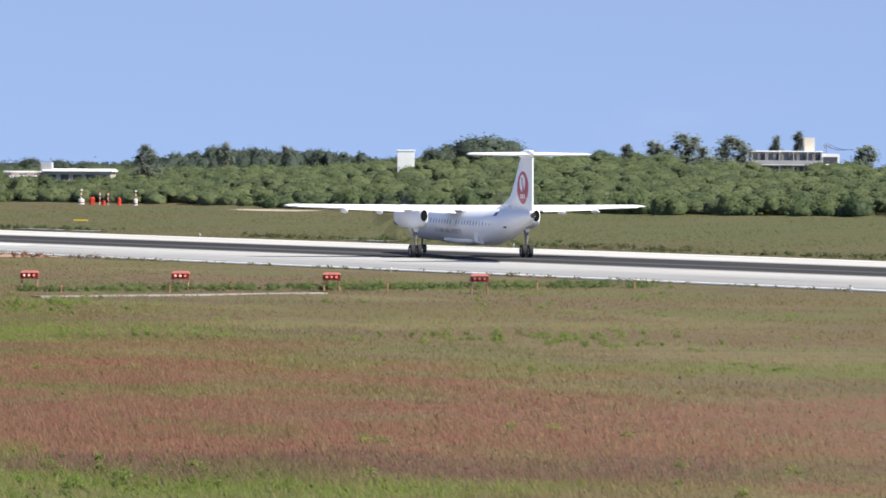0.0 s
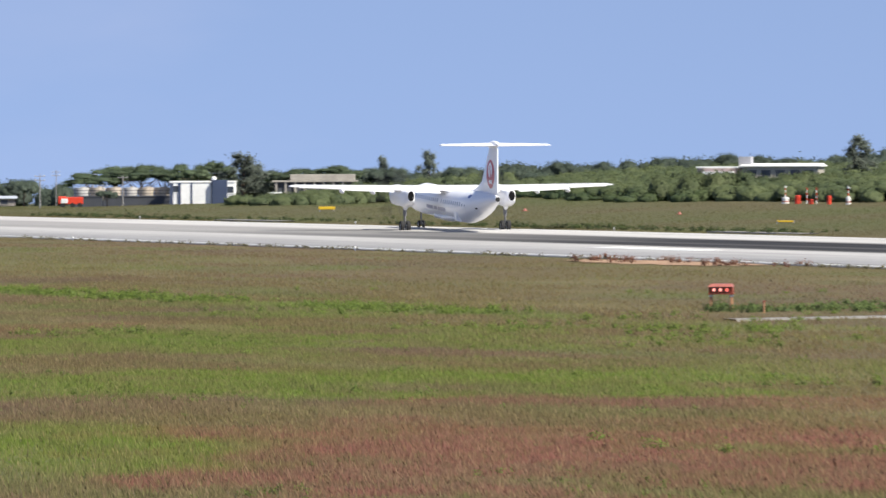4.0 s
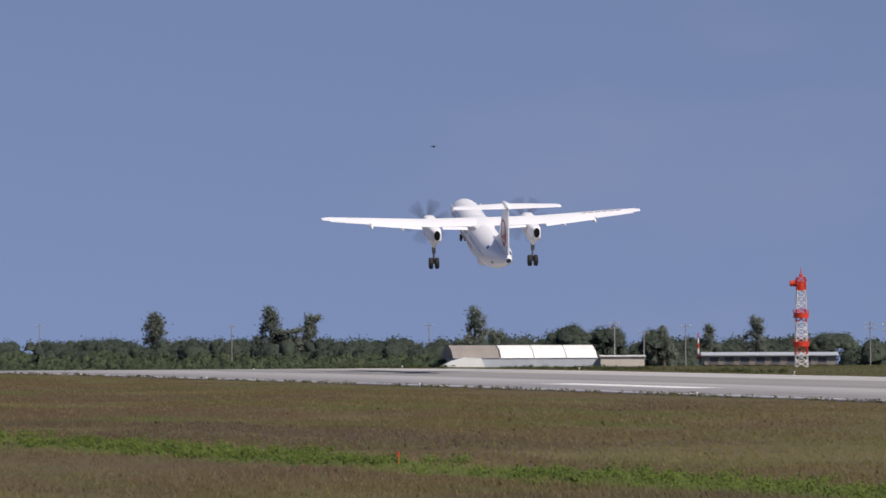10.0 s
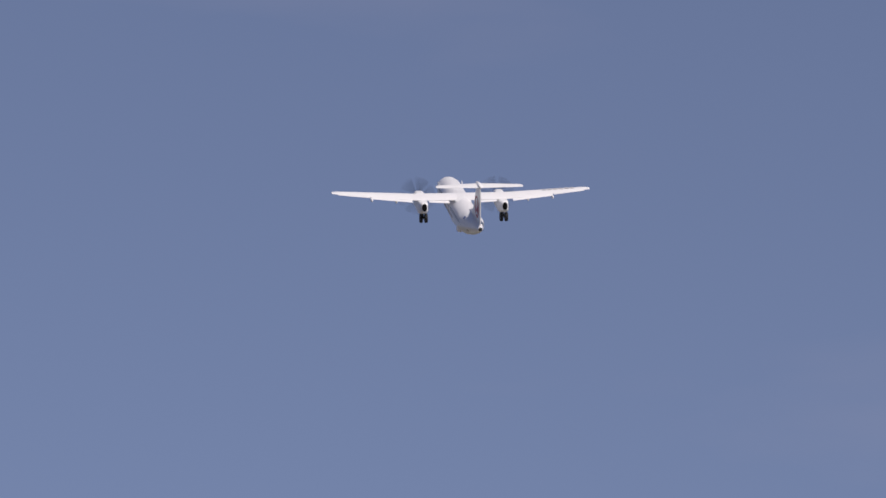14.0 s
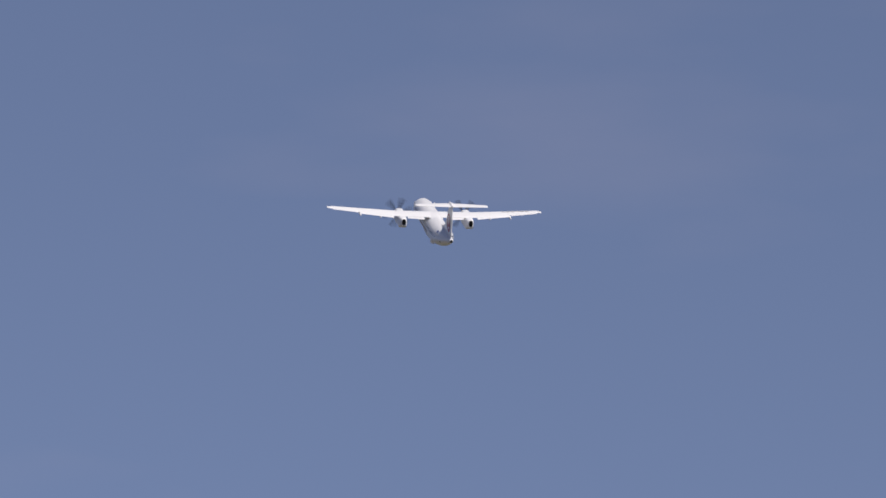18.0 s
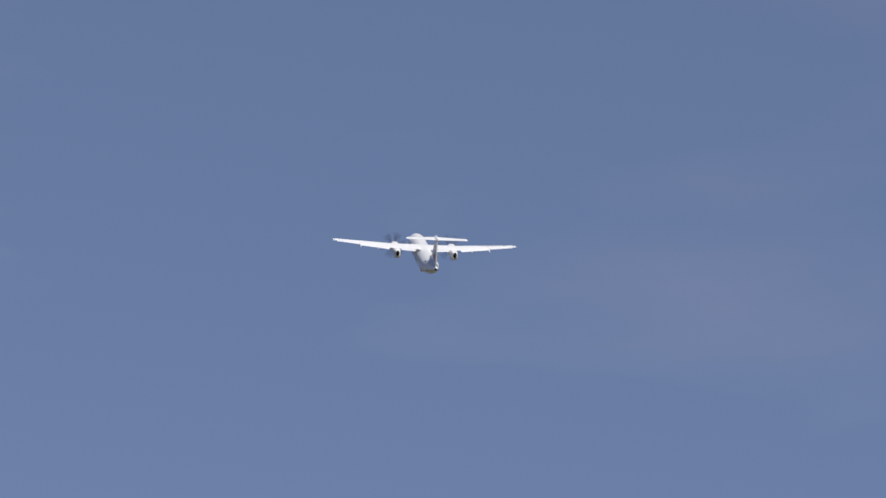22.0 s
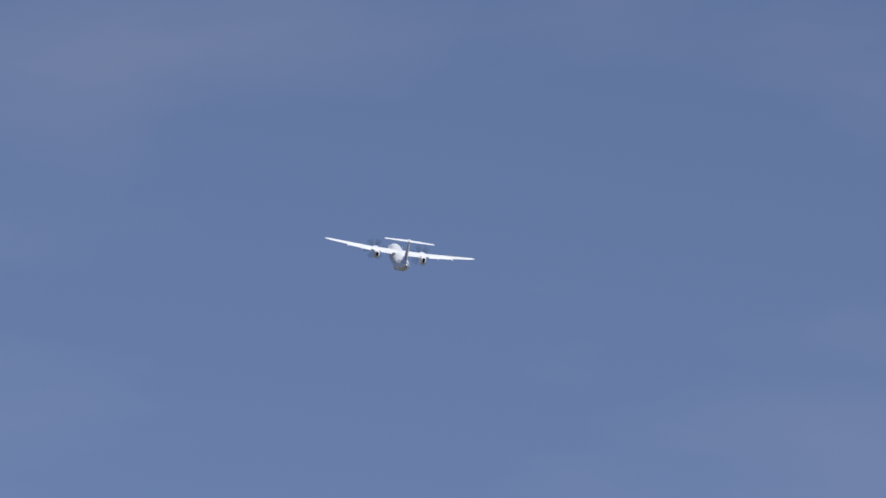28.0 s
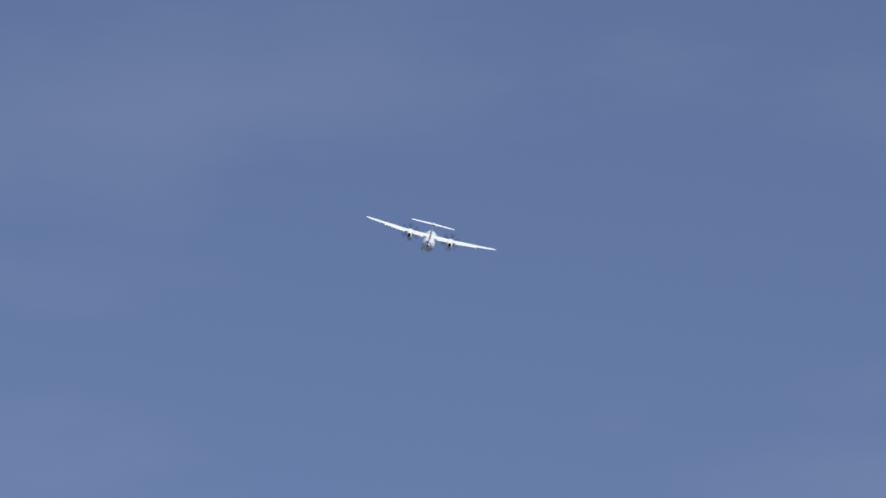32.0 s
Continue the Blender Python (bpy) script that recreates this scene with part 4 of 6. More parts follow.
        c0 = bm.verts.new(on_fin(-14.12, 5.78, 0.022))
        rim = [bm.verts.new(on_fin(-14.12 + math.cos(2 * math.pi * i / 20) * 0.62, 5.78 + math.sin(2 * math.pi * i / 20) * 0.64, 0.022)) for i in range(20)]
        for i in range(20):
            bm.faces.new((c0, rim[i], rim[(i + 1) % 20]))
        part("disc_oval", bm, PAINT_WHITE, disc, "white oval inside the disc")
        bm = bmesh.new()
        run = [(-14.25, 5.15, 0.20), (-14.32, 5.40, 0.16), (-14.22, 5.62, 0.12), (-14.05, 5.80, 0.10), (-14.02, 5.98, 0.10), (-14.12, 6.10, 0.11), (-13.98, 6.16, 0.11), (-13.74, 6.12, 0.03)]
        va = [bm.verts.new(on_fin(y - w_, z, 0.030)) for y, z, w_ in run]
        vb = [bm.verts.new(on_fin(y + w_, z, 0.030)) for y, z, w_ in run]
        for i in range(len(run) - 1):
            bm.faces.new((va[i], va[i + 1], vb[i + 1], vb[i]))
        part("disc_curve", bm, RED, disc, "red curve inside the oval")
        for k in range(3):
            bm = bmesh.new()
            y0 = -13.72 - k * 0.34
            v = [bm.verts.new(on_fin(y, z, 0.022)) for y, z in ((y0, 4.66), (y0 - 0.24, 4.66), (y0 - 0.24, 4.96), (y0, 4.96))]
            bm.faces.new(v)
            part("disc_bar", bm, PAINT_WHITE, disc)
    bm = bmesh.new()
    box(bm, -0.06, 0.06, -16.3, -16.0, 3.9, 7.6, 0.02)
    part("rudder_edge", bm, PAINT_WHITE, tail)
    bm = bmesh.new()
    stb = ((0.0, -13.9, 2.35, 7.84, 0.22), (2.4, -14.3, 1.85, 7.85, 0.17), (4.45, -14.7, 1.38, 7.86, 0.12), (4.63, -14.95, 1.0, 7.86, 0.06))
    loft(bm, [wing_ring(-x, *r) for x, *r in reversed(stb)] + [wing_ring(x, *r) for x, *r in stb[1:]])
    part("tailplane", bm, PAINT_WHITE, plane)
    bm = bmesh.new()
    loft(bm, [ellipse(y, z, rx, rz, 14) for y, z, rx, rz in ((-12.9, 7.83, 0.03, 0.03), (-13.4, 7.86, 0.2, 0.24), (-14.6, 7.90, 0.29, 0.32), (-15.9, 7.92, 0.24, 0.26), (-16.5, 7.9, 0.05, 0.06))])
    part("tail_bullet", bm, PAINT_WHITE, plane, smooth=True)
    # landing gear: legs turn about their pivots
    gears = []
    for side in (-1, 1):
        bm = bmesh.new()
        tube(bm, (0, 0, 0), (0, 0, -1.0), 0.18, 0.16, 12)
        tube(bm, (0, 0, -0.9), (0, 0, -1.95), 0.10, 0.10, 10)
        tube(bm, (-0.42, 0, -1.9), (0.42, 0, -1.9), 0.07, 0.07, 8)
        tube(bm, (0, 0.05, -0.95), (0, 0.75, -0.1), 0.05, 0.05, 8)
        tube(bm, (0, -0.1, -1.0), (0, -0.28, -1.4), 0.035, 0.035, 6)
        tube(bm, (0, -0.28, -1.4), (0, -0.08, -1.8), 0.035, 0.035, 6)
        leg = part("main_gear", bm, GEAR_GREY, plane, "grey main landing gear leg")
        leg.location = (side * 4.4, 0, 2.4)
        bm = bmesh.new()
        loft(bm, [[(-0.40, -0.34, 0.2), (0.40, -0.34, 0.2), (0.40, -0.30, 0.2), (-0.40, -0.30, 0.2)], [(-0.24, -0.28, -0.22), (0.24, -0.28, -0.22), (0.24, -0.24, -0.22), (-0.24, -0.24, -0.22)], [(-0.10, -0.24, -0.48), (0.10, -0.24, -0.48), (0.10, -0.20, -0.48), (-0.10, -0.20, -0.48)]])
        part("gear_door", bm, PAINT_WHITE, leg, "white gear door fixed to the leg")
        for dx in (-0.27, 0.27):
            wheel(leg, dx, 0, -1.9, 0.5, 0.32)
        gears.append(leg)
    bm = bmesh.new()
    tube(bm, (0, 0, 0), (0, 0, -1.55), 0.09, 0.07, 10)
    tube(bm, (-0.25, 0, -1.52), (0.25, 0, -1.52), 0.05, 0.05, 8)
    tube(bm, (0, 0.05, -0.9), (0, 0.6, -0.1), 0.035, 0.035, 6)
    nose = part("nose_gear", bm, GEAR_GREY, plane, "grey nose gear leg")
    nose.location = (0, 13.94, 1.85)
    for dx in (-0.2, 0.2):
        wheel(nose, dx, 0, -1.52, 0.33, 0.2)
    return plane, props, gears, nose, panels


AIRLINER, PROPS, GEARS, NOSE, WINGS = build_aircraft()

# ---------------------------------------------------------------- plants


def leaf_cards(rng, centres, size, out, long=1.0):
    """One four-cornered leaf spray at each centre, lying roughly along the skin that faces out."""
    n = len(centres)
    w = out + rng.normal(size=(n, 3)) * 0.55
    w /= np.linalg.norm(w, axis=1)[:, None] + 1e-9
    u = np.cross(w, rng.normal(size=(n, 3)))
    u /= np.linalg.norm(u, axis=1)[:, None] + 1e-9
    v = np.cross(w, u)
    s = (size * rng.uniform(0.55, 1.45, n))[:, None]
    c = np.asarray(centres)
    verts = np.stack([c - u * s * long, c + v * s * 0.6, c + u * s * long, c - v * s * 0.6], 1).reshape(-1, 3)
    return verts, np.arange(n * 4).reshape(n, 4), np.repeat(out, 4, axis=0)


def join(pieces):
    """Several (verts, faces, skin) as one."""
    vs, fs, sk, k = [], [], [], 0
    for v, f, o in pieces:
        vs.append(v)
        fs.append(f + k)
        sk.append(o)
        k += len(v)
    return np.concatenate(vs), np.concatenate(fs), np.concatenate(sk)


CORE_LON, CORE_LAT = 11, 6
_lon = np.tile(np.arange(CORE_LON) * 2 * math.pi / CORE_LON, CORE_LAT)
_lat = np.repeat(np.linspace(-0.5, 1.5, CORE_LAT), CORE_LON)
CORE_DIRS = np.stack([np.cos(_lon) * np.cos(_lat), np.sin(_lon) * np.cos(_lat), np.sin(_lat)], 1)
CORE_FACES = np.array([(j * CORE_LON + i, j * CORE_LON + (i + 1) % CORE_LON, (j + 1) * CORE_LON + (i + 1) % CORE_LON, (j + 1) * CORE_LON + i)
                       for j in range(CORE_LAT - 1) for i in range(CORE_LON)])


def lump(rng, centre, rx, rz, n, leaf, core=0.85, ragged=0.15, low=-0.35, long=1.0):
    """A rounded mass of leaves: a dense uneven heart, and sprays all over its skin; ragged: metres by which they stray from it."""
    k = rng.normal(size=(9, 3))
    k /= np.linalg.norm(k, axis=1)[:, None]
    swell = lambda d: 0.55 + 0.50 * np.max(d @ k.T, axis=1)
    rad = np.array([rx, rx, rz])
    d = rng.normal(size=(n, 3))
    d /= np.linalg.norm(d, axis=1)[:, None]
    d[:, 2] = np.where(d[:, 2] < low, -d[:, 2], d[:, 2])
    face = d / rad
    face /= np.linalg.norm(face, axis=1)[:, None]
    at = centre + d * (swell(d) * (0.5 + 0.5 * core))[:, None] * rad + face * (rng.normal(size=n) * ragged)[:, None]
    pieces = [leaf_cards(rng, at, leaf, face, long)]
    if core:
        face = CORE_DIRS / rad
        face /= np.linalg.norm(face, axis=1)[:, None]
        pieces.append((centre + CORE_DIRS * (swell(CORE_DIRS) * core * rng.uniform(0.88, 1.06, len(CORE_DIRS)))[:, None] * rad, CORE_FACES, face))
    return join(pieces)


def crown(rng, kind, h, w, leaf):
    """The leaf masses of a tree of height h and width w."""
    out = []
    if kind == "casuarina":
        side = rng.uniform(0, 6.28)
        for i in range(30):
            f = 0.16 + 0.84 * (i + rng.random()) / 30
            a = rng.uniform(0, 6.28) if i % 3 else side + rng.normal() * 0.5
            reach = w * 0.46 * math.sin(math.pi * (0.22 + 0.70 * f)) * rng.uniform(0.25, 1.0)
            size = w * rng.uniform(0.11, 0.19) * (1.2 - 0.6 * f)
            out.append(lump(rng, np.array([math.cos(a) * reach, math.sin(a) * reach, h * (f - 0.05)]), size, size * 1.7, 200, leaf * 0.9, 0.0, 0.28, -1, 1.6))
    elif kind == "pine":
        for i in range(26):
            a, reach = rng.uniform(0, 6.28), w * 0.44 * math.sqrt(rng.random())
            top = h * (0.98 - 0.26 * (reach / w * 2) ** 2 - 0.16 * rng.random())
            size = w * rng.uniform(0.11, 0.19)
            out.append(lump(rng, np.array([math.cos(a) * reach, math.sin(a) * reach, top - h * 0.05]), size, h * 0.085, 170, leaf, 0.75, 0.18, -0.6))
    else:
        for i in range(20):
            a, reach = rng.uniform(0, 6.28), w * 0.36 * math.sqrt(rng.random())
            top = h * (0.97 - 0.40 * (reach / w * 2) ** 2 - 0.24 * rng.random() ** 2)
            size = w * rng.uniform(0.15, 0.24)
            out.append(lump(rng, np.array([math.cos(a) * reach, math.sin(a) * reach, top - h * 0.15]), size, h * rng.uniform(0.13, 0.18), 185, leaf, 0.78, 0.28))
    return out


def tree_mesh(seed, kind, h, w, leaf, m):
    """The meshes of one tree: a tapered trunk with limbs, and a crown."""
    rng = np.random.default_rng(seed)
    masses = crown(rng, kind, h, w, leaf)
    v, f, sk = join(masses)
    v[:, 2] *= h / np.percentile(v[:, 2], 99.3)
    bm = bmesh.new()
    r0 = 0.018 * h + 0.06
    lean = Vector((rng.normal() * 0.03 * h, rng.normal() * 0.03 * h, h * (0.92 if kind == "casuarina" else 0.72)))
    tube(bm, (0, 0, -0.6), lean * 0.5, r0, r0 * 0.7, 7)
    tube(bm, lean * 0.5, lean, r0 * 0.7, r0 * 0.2, 7)
    for mass in masses[::2]:
        q = Vector(mass[0].mean(axis=0))
        g = rng.uniform(0.35, 0.75) if kind != "casuarina" else min(0.95, max(0.1, q.z / h - 0.08))
        tube(bm, lean * g, q, r0 * 0.35, r0 * 0.08, 5)
    trunk = bpy.data.meshes.new("trunk")
    bm.to_mesh(trunk)
    bm.free()
    trunk.materials.append(BARK)
    ob = mesh_np("crown", v, f, m, False, sk)
    leaves = ob.data
    bpy.data.objects.remove(ob)
    return trunk, leaves


TREE_KINDS = {
    "casuarina": ("tree", "feathery grey-green casuarina tree with an open spire crown", LEAF_CASUARINA, 0.105),
    "broadleaf": ("tree", "dense dark green broadleaf tree with a rounded crown", LEAF_DARK, 0.13),
    "pine": ("tree", "spreading island pine with flat layered green crown", LEAF_PINE, 0.12),
}
TREE_WIDTH = {"casuarina": 4.0, "broadleaf": 7.5, "pine": 9.0}
TREE_MESHES = {k: [tree_mesh(40 + i * 7 + len(k), k, 8.0, TREE_WIDTH[k], leaf, m) for i in range(5)] for k, (_, _, m, leaf) in TREE_KINDS.items()}
_trees = [0]


def tree(kind, x, y, top, w, group="", lean=0.0):
    """A tree whose crown ends at the height top and is w wide; lean: metres by which the wind has pushed its top along x."""
    i = _trees[0]
    _trees[0] += 1
    z = ground_z(x, y)
    trunk, leaves = TREE_MESHES[kind][i % 5]
    name, label, *_ = TREE_KINDS[kind]
    w *= {"casuarina": 1.35, "pine": 1.15}.get(kind, 1.0)
    t = thing(name, label, "tree", group or kind + " trees")
    sh, sw = max(1.5, top - z) / 8.0, w / TREE_WIDTH[kind]
    t.matrix_basis = pose(x, y, z, 0, math.degrees(math.atan2(lean, max(1.5, top - z))), 0) @ pose(0, 0, 0, 0, 0, (i * 67) % 360) @ Matrix.Diagonal((sw, sw, sh, 1))
    shared("trunk", trunk, t)
    shared("crown", leaves, t)
    return t


def scrub(name, label, spots, m, leaf, per, seed, core=0.85, ragged=0.13, deep_=0.52):
    """One belt of bushes: spots are (x, y, z, width, height); a tall one is a crown on bare stems. per: sprays on a bush three metres wide and high."""
    rng = np.random.default_rng(seed)
    pieces = []
    for x, y, z, w, h in spots:
        deep = min(h * 0.75, w * deep_)
        n = max(8, int(per * (0.25 + w * deep / 9)))
        pieces.append(lump(rng, np.array([x, y, z + h - deep]), w / 2, deep, n, leaf, core, ragged))
    v, f, sk = join(pieces)
    return tagged(mesh_np(name, v, f, m, False, sk), label, "bushes", kind="stuff")


def build_scrub():
    rng = np.random.default_rng(11)
    spots = []
    fx, fy = [240, 232, 224, 219, 222, 221, 217, 221, 228, 236], [120, 162, 196, 217, 250, 284, 300, 324, 350, 380]
    by, bz = [188, 211, 222, 237, 266, 276, 287, 298, 310, 335, 380], [6.3, 6.1, 6.8, 7.1, 7.0, 6.1, 5.6, 5.3, 5.1, 4.8, 4.3]
    for i in range(2500):
        y = rng.uniform(112, 378)
        front = float(np.interp(y, fy, fx))
        f = rng.random() ** 1.15
        x = front + f * (266 - front)
        z = ground_z(x, y)
        top = ground_z(front, y) + 1.4 + (float(np.interp(y, by, bz)) + 0.7 - ground_z(front, y) - 1.4) * f ** 0.75
        w = rng.uniform(1.6, 4.6)
        spots.append((x, y, z, w, max(1.0, top - z + rng.uniform(-0.45, 0.25))))
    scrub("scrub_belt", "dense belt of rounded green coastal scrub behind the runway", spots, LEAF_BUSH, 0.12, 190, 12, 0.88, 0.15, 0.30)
    # darker bushes along the foot of the belt
    spots = []
    for i in range(300):
        y = rng.uniform(112, 378)
        if y > 232 and rng.random() < 0.35:
            continue
        x = float(np.interp(y, fy, fx)) + rng.uniform(-2.5, 2.5)
        if 250 < y < 284:                   # the drums stand before them
            x += 3.5
        spots.append((x, y, ground_z(x, y), rng.uniform(1.6, 3.6), rng.uniform(1.0, 2.5) * float(np.interp(y, [232, 245, 290, 310], [1.0, 0.62, 0.6, 0.42]))))
    scrub("front_scrub", "dark green bushes along the foot of the scrub belt", spots, LEAF_SHADY, 0.13, 230, 28, 0.82, 0.20)
    spots = []
    for i in range(34):
        f = rng.random()
        x, y = 219 + f * 17 + rng.uniform(-1, 1), 299.5 - f * 10 + rng.uniform(-3, 1)
        z = ground_z(x, y)
        spots.append((x, y, z, rng.uniform(2.6, 4.2), (4.75 - z) * rng.uniform(0.82, 1.03)))
    scrub("shed_bushes", "tall rounded green bushes hiding the long shed's wall", spots, LEAF_BUSH, 0.14, 230, 23)
    # low green thicket in front of the ruined building
    spots = []
    for i in range(170):
        f = rng.random()
        x, y = 190 + f * 46 + rng.uniform(-1.5, 1.5), 331 + f * 35 + rng.uniform(-4, 9)
        z = ground_z(x, y)
        spots.append((x, y, z, rng.uniform(1.6, 3.4), max(0.7, 2.3 + 2.2 * f - z) * rng.uniform(0.75, 1.03)))
    scrub("thicket", "low bright green creeper thicket", spots, LEAF_BUSH, 0.11, 240, 13)
    # wood at the far end
    spots = []
    for i in range(640):
        y = rng.uniform(505, 860)
        x = 190 + rng.random() * 26 if y < 655 else rng.uniform(128, 225)
        z = ground_z(x, y)
        top = rng.uniform(1.2, 2.9) - (y - 505) * 0.0035 if (x + 5.2) / y > 0.278 else rng.uniform(-2.7, -1.6)
        spots.append((x, y, z, rng.uniform(2.0, 4.6), (top - z)))
    scrub("far_wood", "low dark green wood at the far end of the runway", spots, LEAF_DARK, 0.15, 120, 14, 0.80, 0.28)
    spots = []
    for i in range(1050):                   # its edge slopes down to the grass
        y = rng.uniform(498, 700)
        f = rng.random() ** 0.8
        x = 182.5 + f * 8 + rng.uniform(-0.6, 0.6)
        z = ground_z(x, y)
        top = 0.9 + 0.8 * noise.noise(Vector((y * 0.11, 3, 1))) + 0.5 * noise.noise(Vector((y * 0.4, 8, 1))) - (y - 505) * 0.0035
        spots.append((x, y, z, rng.uniform(0.8, 2.6), max(0.4, (top - z) * (0.15 + 0.85 * f))))
    scrub("wood_edge", "lighter green bushes along the edge of the far wood", spots, LEAF_PINE, 0.15, 95, 25, 0.85, 0.22, 0.62)
    spots = []
    for i in range(90):
        x = rng.uniform(205, 262)
        y = 545 - (x - 205) * 0.55 + rng.uniform(-8, 10)
        z = ground_z(x, y)
        spots.append((x, y, z, rng.uniform(3.5, 6), (rng.uniform(1.9, 3.1) - z) if 209 < x < 252 else rng.uniform(2.2, 3.8)))
    scrub("copse", "dark green copse behind the sheds", spots, LEAF_DARK, 0.16, 150, 15, 0.82, 0.25)
    # the dark row behind the scrub, and the woods before it
    spots = []
    for i in range(330):                    # a dark row far behind the scrub
        f = rng.random() * 0.80
        x, y = 350 + f * 70 + rng.uniform(-3, 3), 507 - f * 70 + rng.uniform(-4, 8)
        z = ground_z(x, y)
        top = float(np.interp(f, [0, 0.09, 0.17, 0.25, 0.31, 0.42, 0.49, 0.56, 0.66, 0.72, 0.8], [4.0, 5.0, 5.2, 5.4, 6.4, 7.7, 7.9, 7.6, 7.1, 6.4, 5.8]))
        spots.append((x, y, z, rng.uniform(2.0, 5.0), (top - z) * rng.uniform(0.90, 1.05)))
    scrub("dark_row", "dark green row of trees far behind the scrub", spots, LEAF_ROW, 0.16, 120, 35, 0.85, 0.17, 0.8)
    spots = []
    for i in range(190):                    # the ridge behind the open slope
        f = rng.uniform(-0.05, 1.05)
        x, y = 238 + f * 44 + rng.uniform(-2, 2), 434 - f * 79 + rng.uniform(-3, 6)
        z = ground_z(x, y)
        top = float(np.interp(f, [0, 0.2, 0.36, 0.45, 0.51, 0.6, 0.66, 0.78, 0.9, 1], [4.3, 4.2, 4.5, 5.4, 5.6, 5.2, 5.8, 6.2, 6.2, 6.3]))
        spots.append((x, y, z, rng.uniform(2.6, 5.0), (top - z) * rng.uniform(0.86, 1.02)))
    for i in range(50):
        f = rng.random()
        x, y = 217 + f * 30 + rng.uniform(-2, 2), 393 - f * 22 + rng.uniform(-2, 5)
        z = ground_z(x, y)
        spots.append((x, y, z, rng.uniform(3.0, 4.6), (4.3 - z) * rng.uniform(0.85, 1.0)))
    scrub("dark_wood", "continuous dark green wood behind the scrub", spots, LEAF_DARK, 0.16, 120, 19, 0.82, 0.26)
    # rough tall grass along the far side of the runway
    spots = []
    for i in range(1700):
        y = rng.uniform(60, 620)
        x = RUNWAY_R + 2.6 + abs(rng.normal()) * 2.6
        if noise.noise(Vector((3, y * 0.035, x * 0.1))) < -0.12:
            continue
        spots.append((x, y, ground_z(x, y), rng.uniform(0.6, 1.5), rng.uniform(0.2, 0.55)))
    scrub("verge_weeds", "dark green tufts of weed along the far runway edge", spots, LEAF_VERGE, 0.08, 90, 16, 0, 0.08)
    # the green ditch and loose weeds on the near side
    spots = []
    for i in range(1150):
        y = 45 + rng.random() * 165
        x = 51.8 - 0.078 * (y - 128) + rng.normal() * 1.7
        if noise.noise(Vector((0, y * 0.09, 0))) < -0.30 or abs(y - 142.5) < 4.5:
            continue
        spots.append((x, y, ground_z(x, y), rng.uniform(0.6, 1.5), rng.uniform(0.2, 0.5)))
    scrub("ditch_weeds", "strip of bright green weeds along a shallow ditch", spots, LEAF_WEED, 0.038, 330, 17, 0, 0.08)
    spots = []
    for i in range(420):                    # ragged grass creeping over the near runway edge
        y = rng.uniform(20, 470)
        k = noise.noise(Vector((9, y * 0.06, 2)))
        x = RUNWAY_L - 0.7 + 1.2 * k + rng.normal() * 0.55
        spots.append((x, y, ground_z(x, y), rng.uniform(0.5, 1.6), rng.uniform(0.08, 0.20)))
    scrub("edge_tufts", "ragged olive grass tufts creeping over the runway edge", spots, LEAF_EDGE, 0.07, 80, 31, 0, 0.07)
    spots = []
    for i in range(46):
        x, y = 108.6 + rng.normal() * 1.3, 122 + rng.normal() * 5.5
        spots.append((x, y, ground_z(x, y) + 0.05, rng.uniform(0.5, 1.2), rng.uniform(0.25, 0.6)))
    scrub("russet_plants", "dry russet plants on the bare earth beside the runway", spots, LEAF_RUSSET, 0.05, 200, 24, 0, 0.10)
    spots = []
    for i in range(420):
        y = rng.uniform(-95, 110)
        x = rng.uniform(-5, 95) + y * 0.1
        if noise.noise(Vector((x * 0.06, y * 0.06, 4))) < 0.12:
            continue
        spots.append((x, y, ground_z(x, y), rng.uniform(0.5, 1.4), rng.uniform(0.12, 0.38)))
    for cx, cy in ((47, -17), (48, -25), (36, -4), (54, -16), (48, 25), (50, 58), (49, -14), (53, 34), (56, 31), (50, 40), (33, 44), (-17, -79)):     # bright clumps
        for j in range(16):
            x, y = cx + rng.normal() * 2.2, cy + rng.normal() * 2.6
            spots.append((x, y, ground_z(x, y), rng.uniform(0.5, 1.2), rng.uniform(0.2, 0.5)))
    scrub("meadow_weeds", "scattered bright green weed clumps in the airfield grass", spots, LEAF_WEED, 0.032, 420, 18, 0, 0.08)
    spots = []
    for cx, cy, rx, ry, n in ((20, 5, 12, 16, 300), (30, 34, 12, 14, 260), (-17, -80, 9, 12, 260), (4, -40, 9, 14, 200), (44, 78, 10, 16, 160)):
        for j in range(n):
            x, y = cx + rng.normal() * rx * 0.5, cy + rng.normal() * ry * 0.5
            if noise.noise(Vector((x * 0.17, y * 0.17, 7))) < -0.02:
                continue
            spots.append((x, y, ground_z(x, y), rng.uniform(0.15, 0.6), rng.uniform(0.07, 0.22)))
    scrub("clover_tufts", "small bright green tufts of low weed between the grass", spots, LEAF_WEED, 0.022, 300, 33, 0, 0.05)
    spots = []
    for i in range(420):
        f = rng.random()
        x, y = 66 + f * 40, 50.8 - f * 8.5 + rng.normal() * 1.6
        spots.append((x, y, ground_z(x, y), rng.uniform(0.6, 1.5), rng.uniform(0.3, 0.65)))
    scrub("path_weeds", "dark green weeds behind the path of the approach lights", spots, LEAF_PATHSIDE, 0.06, 150, 27, 0, 0.08)


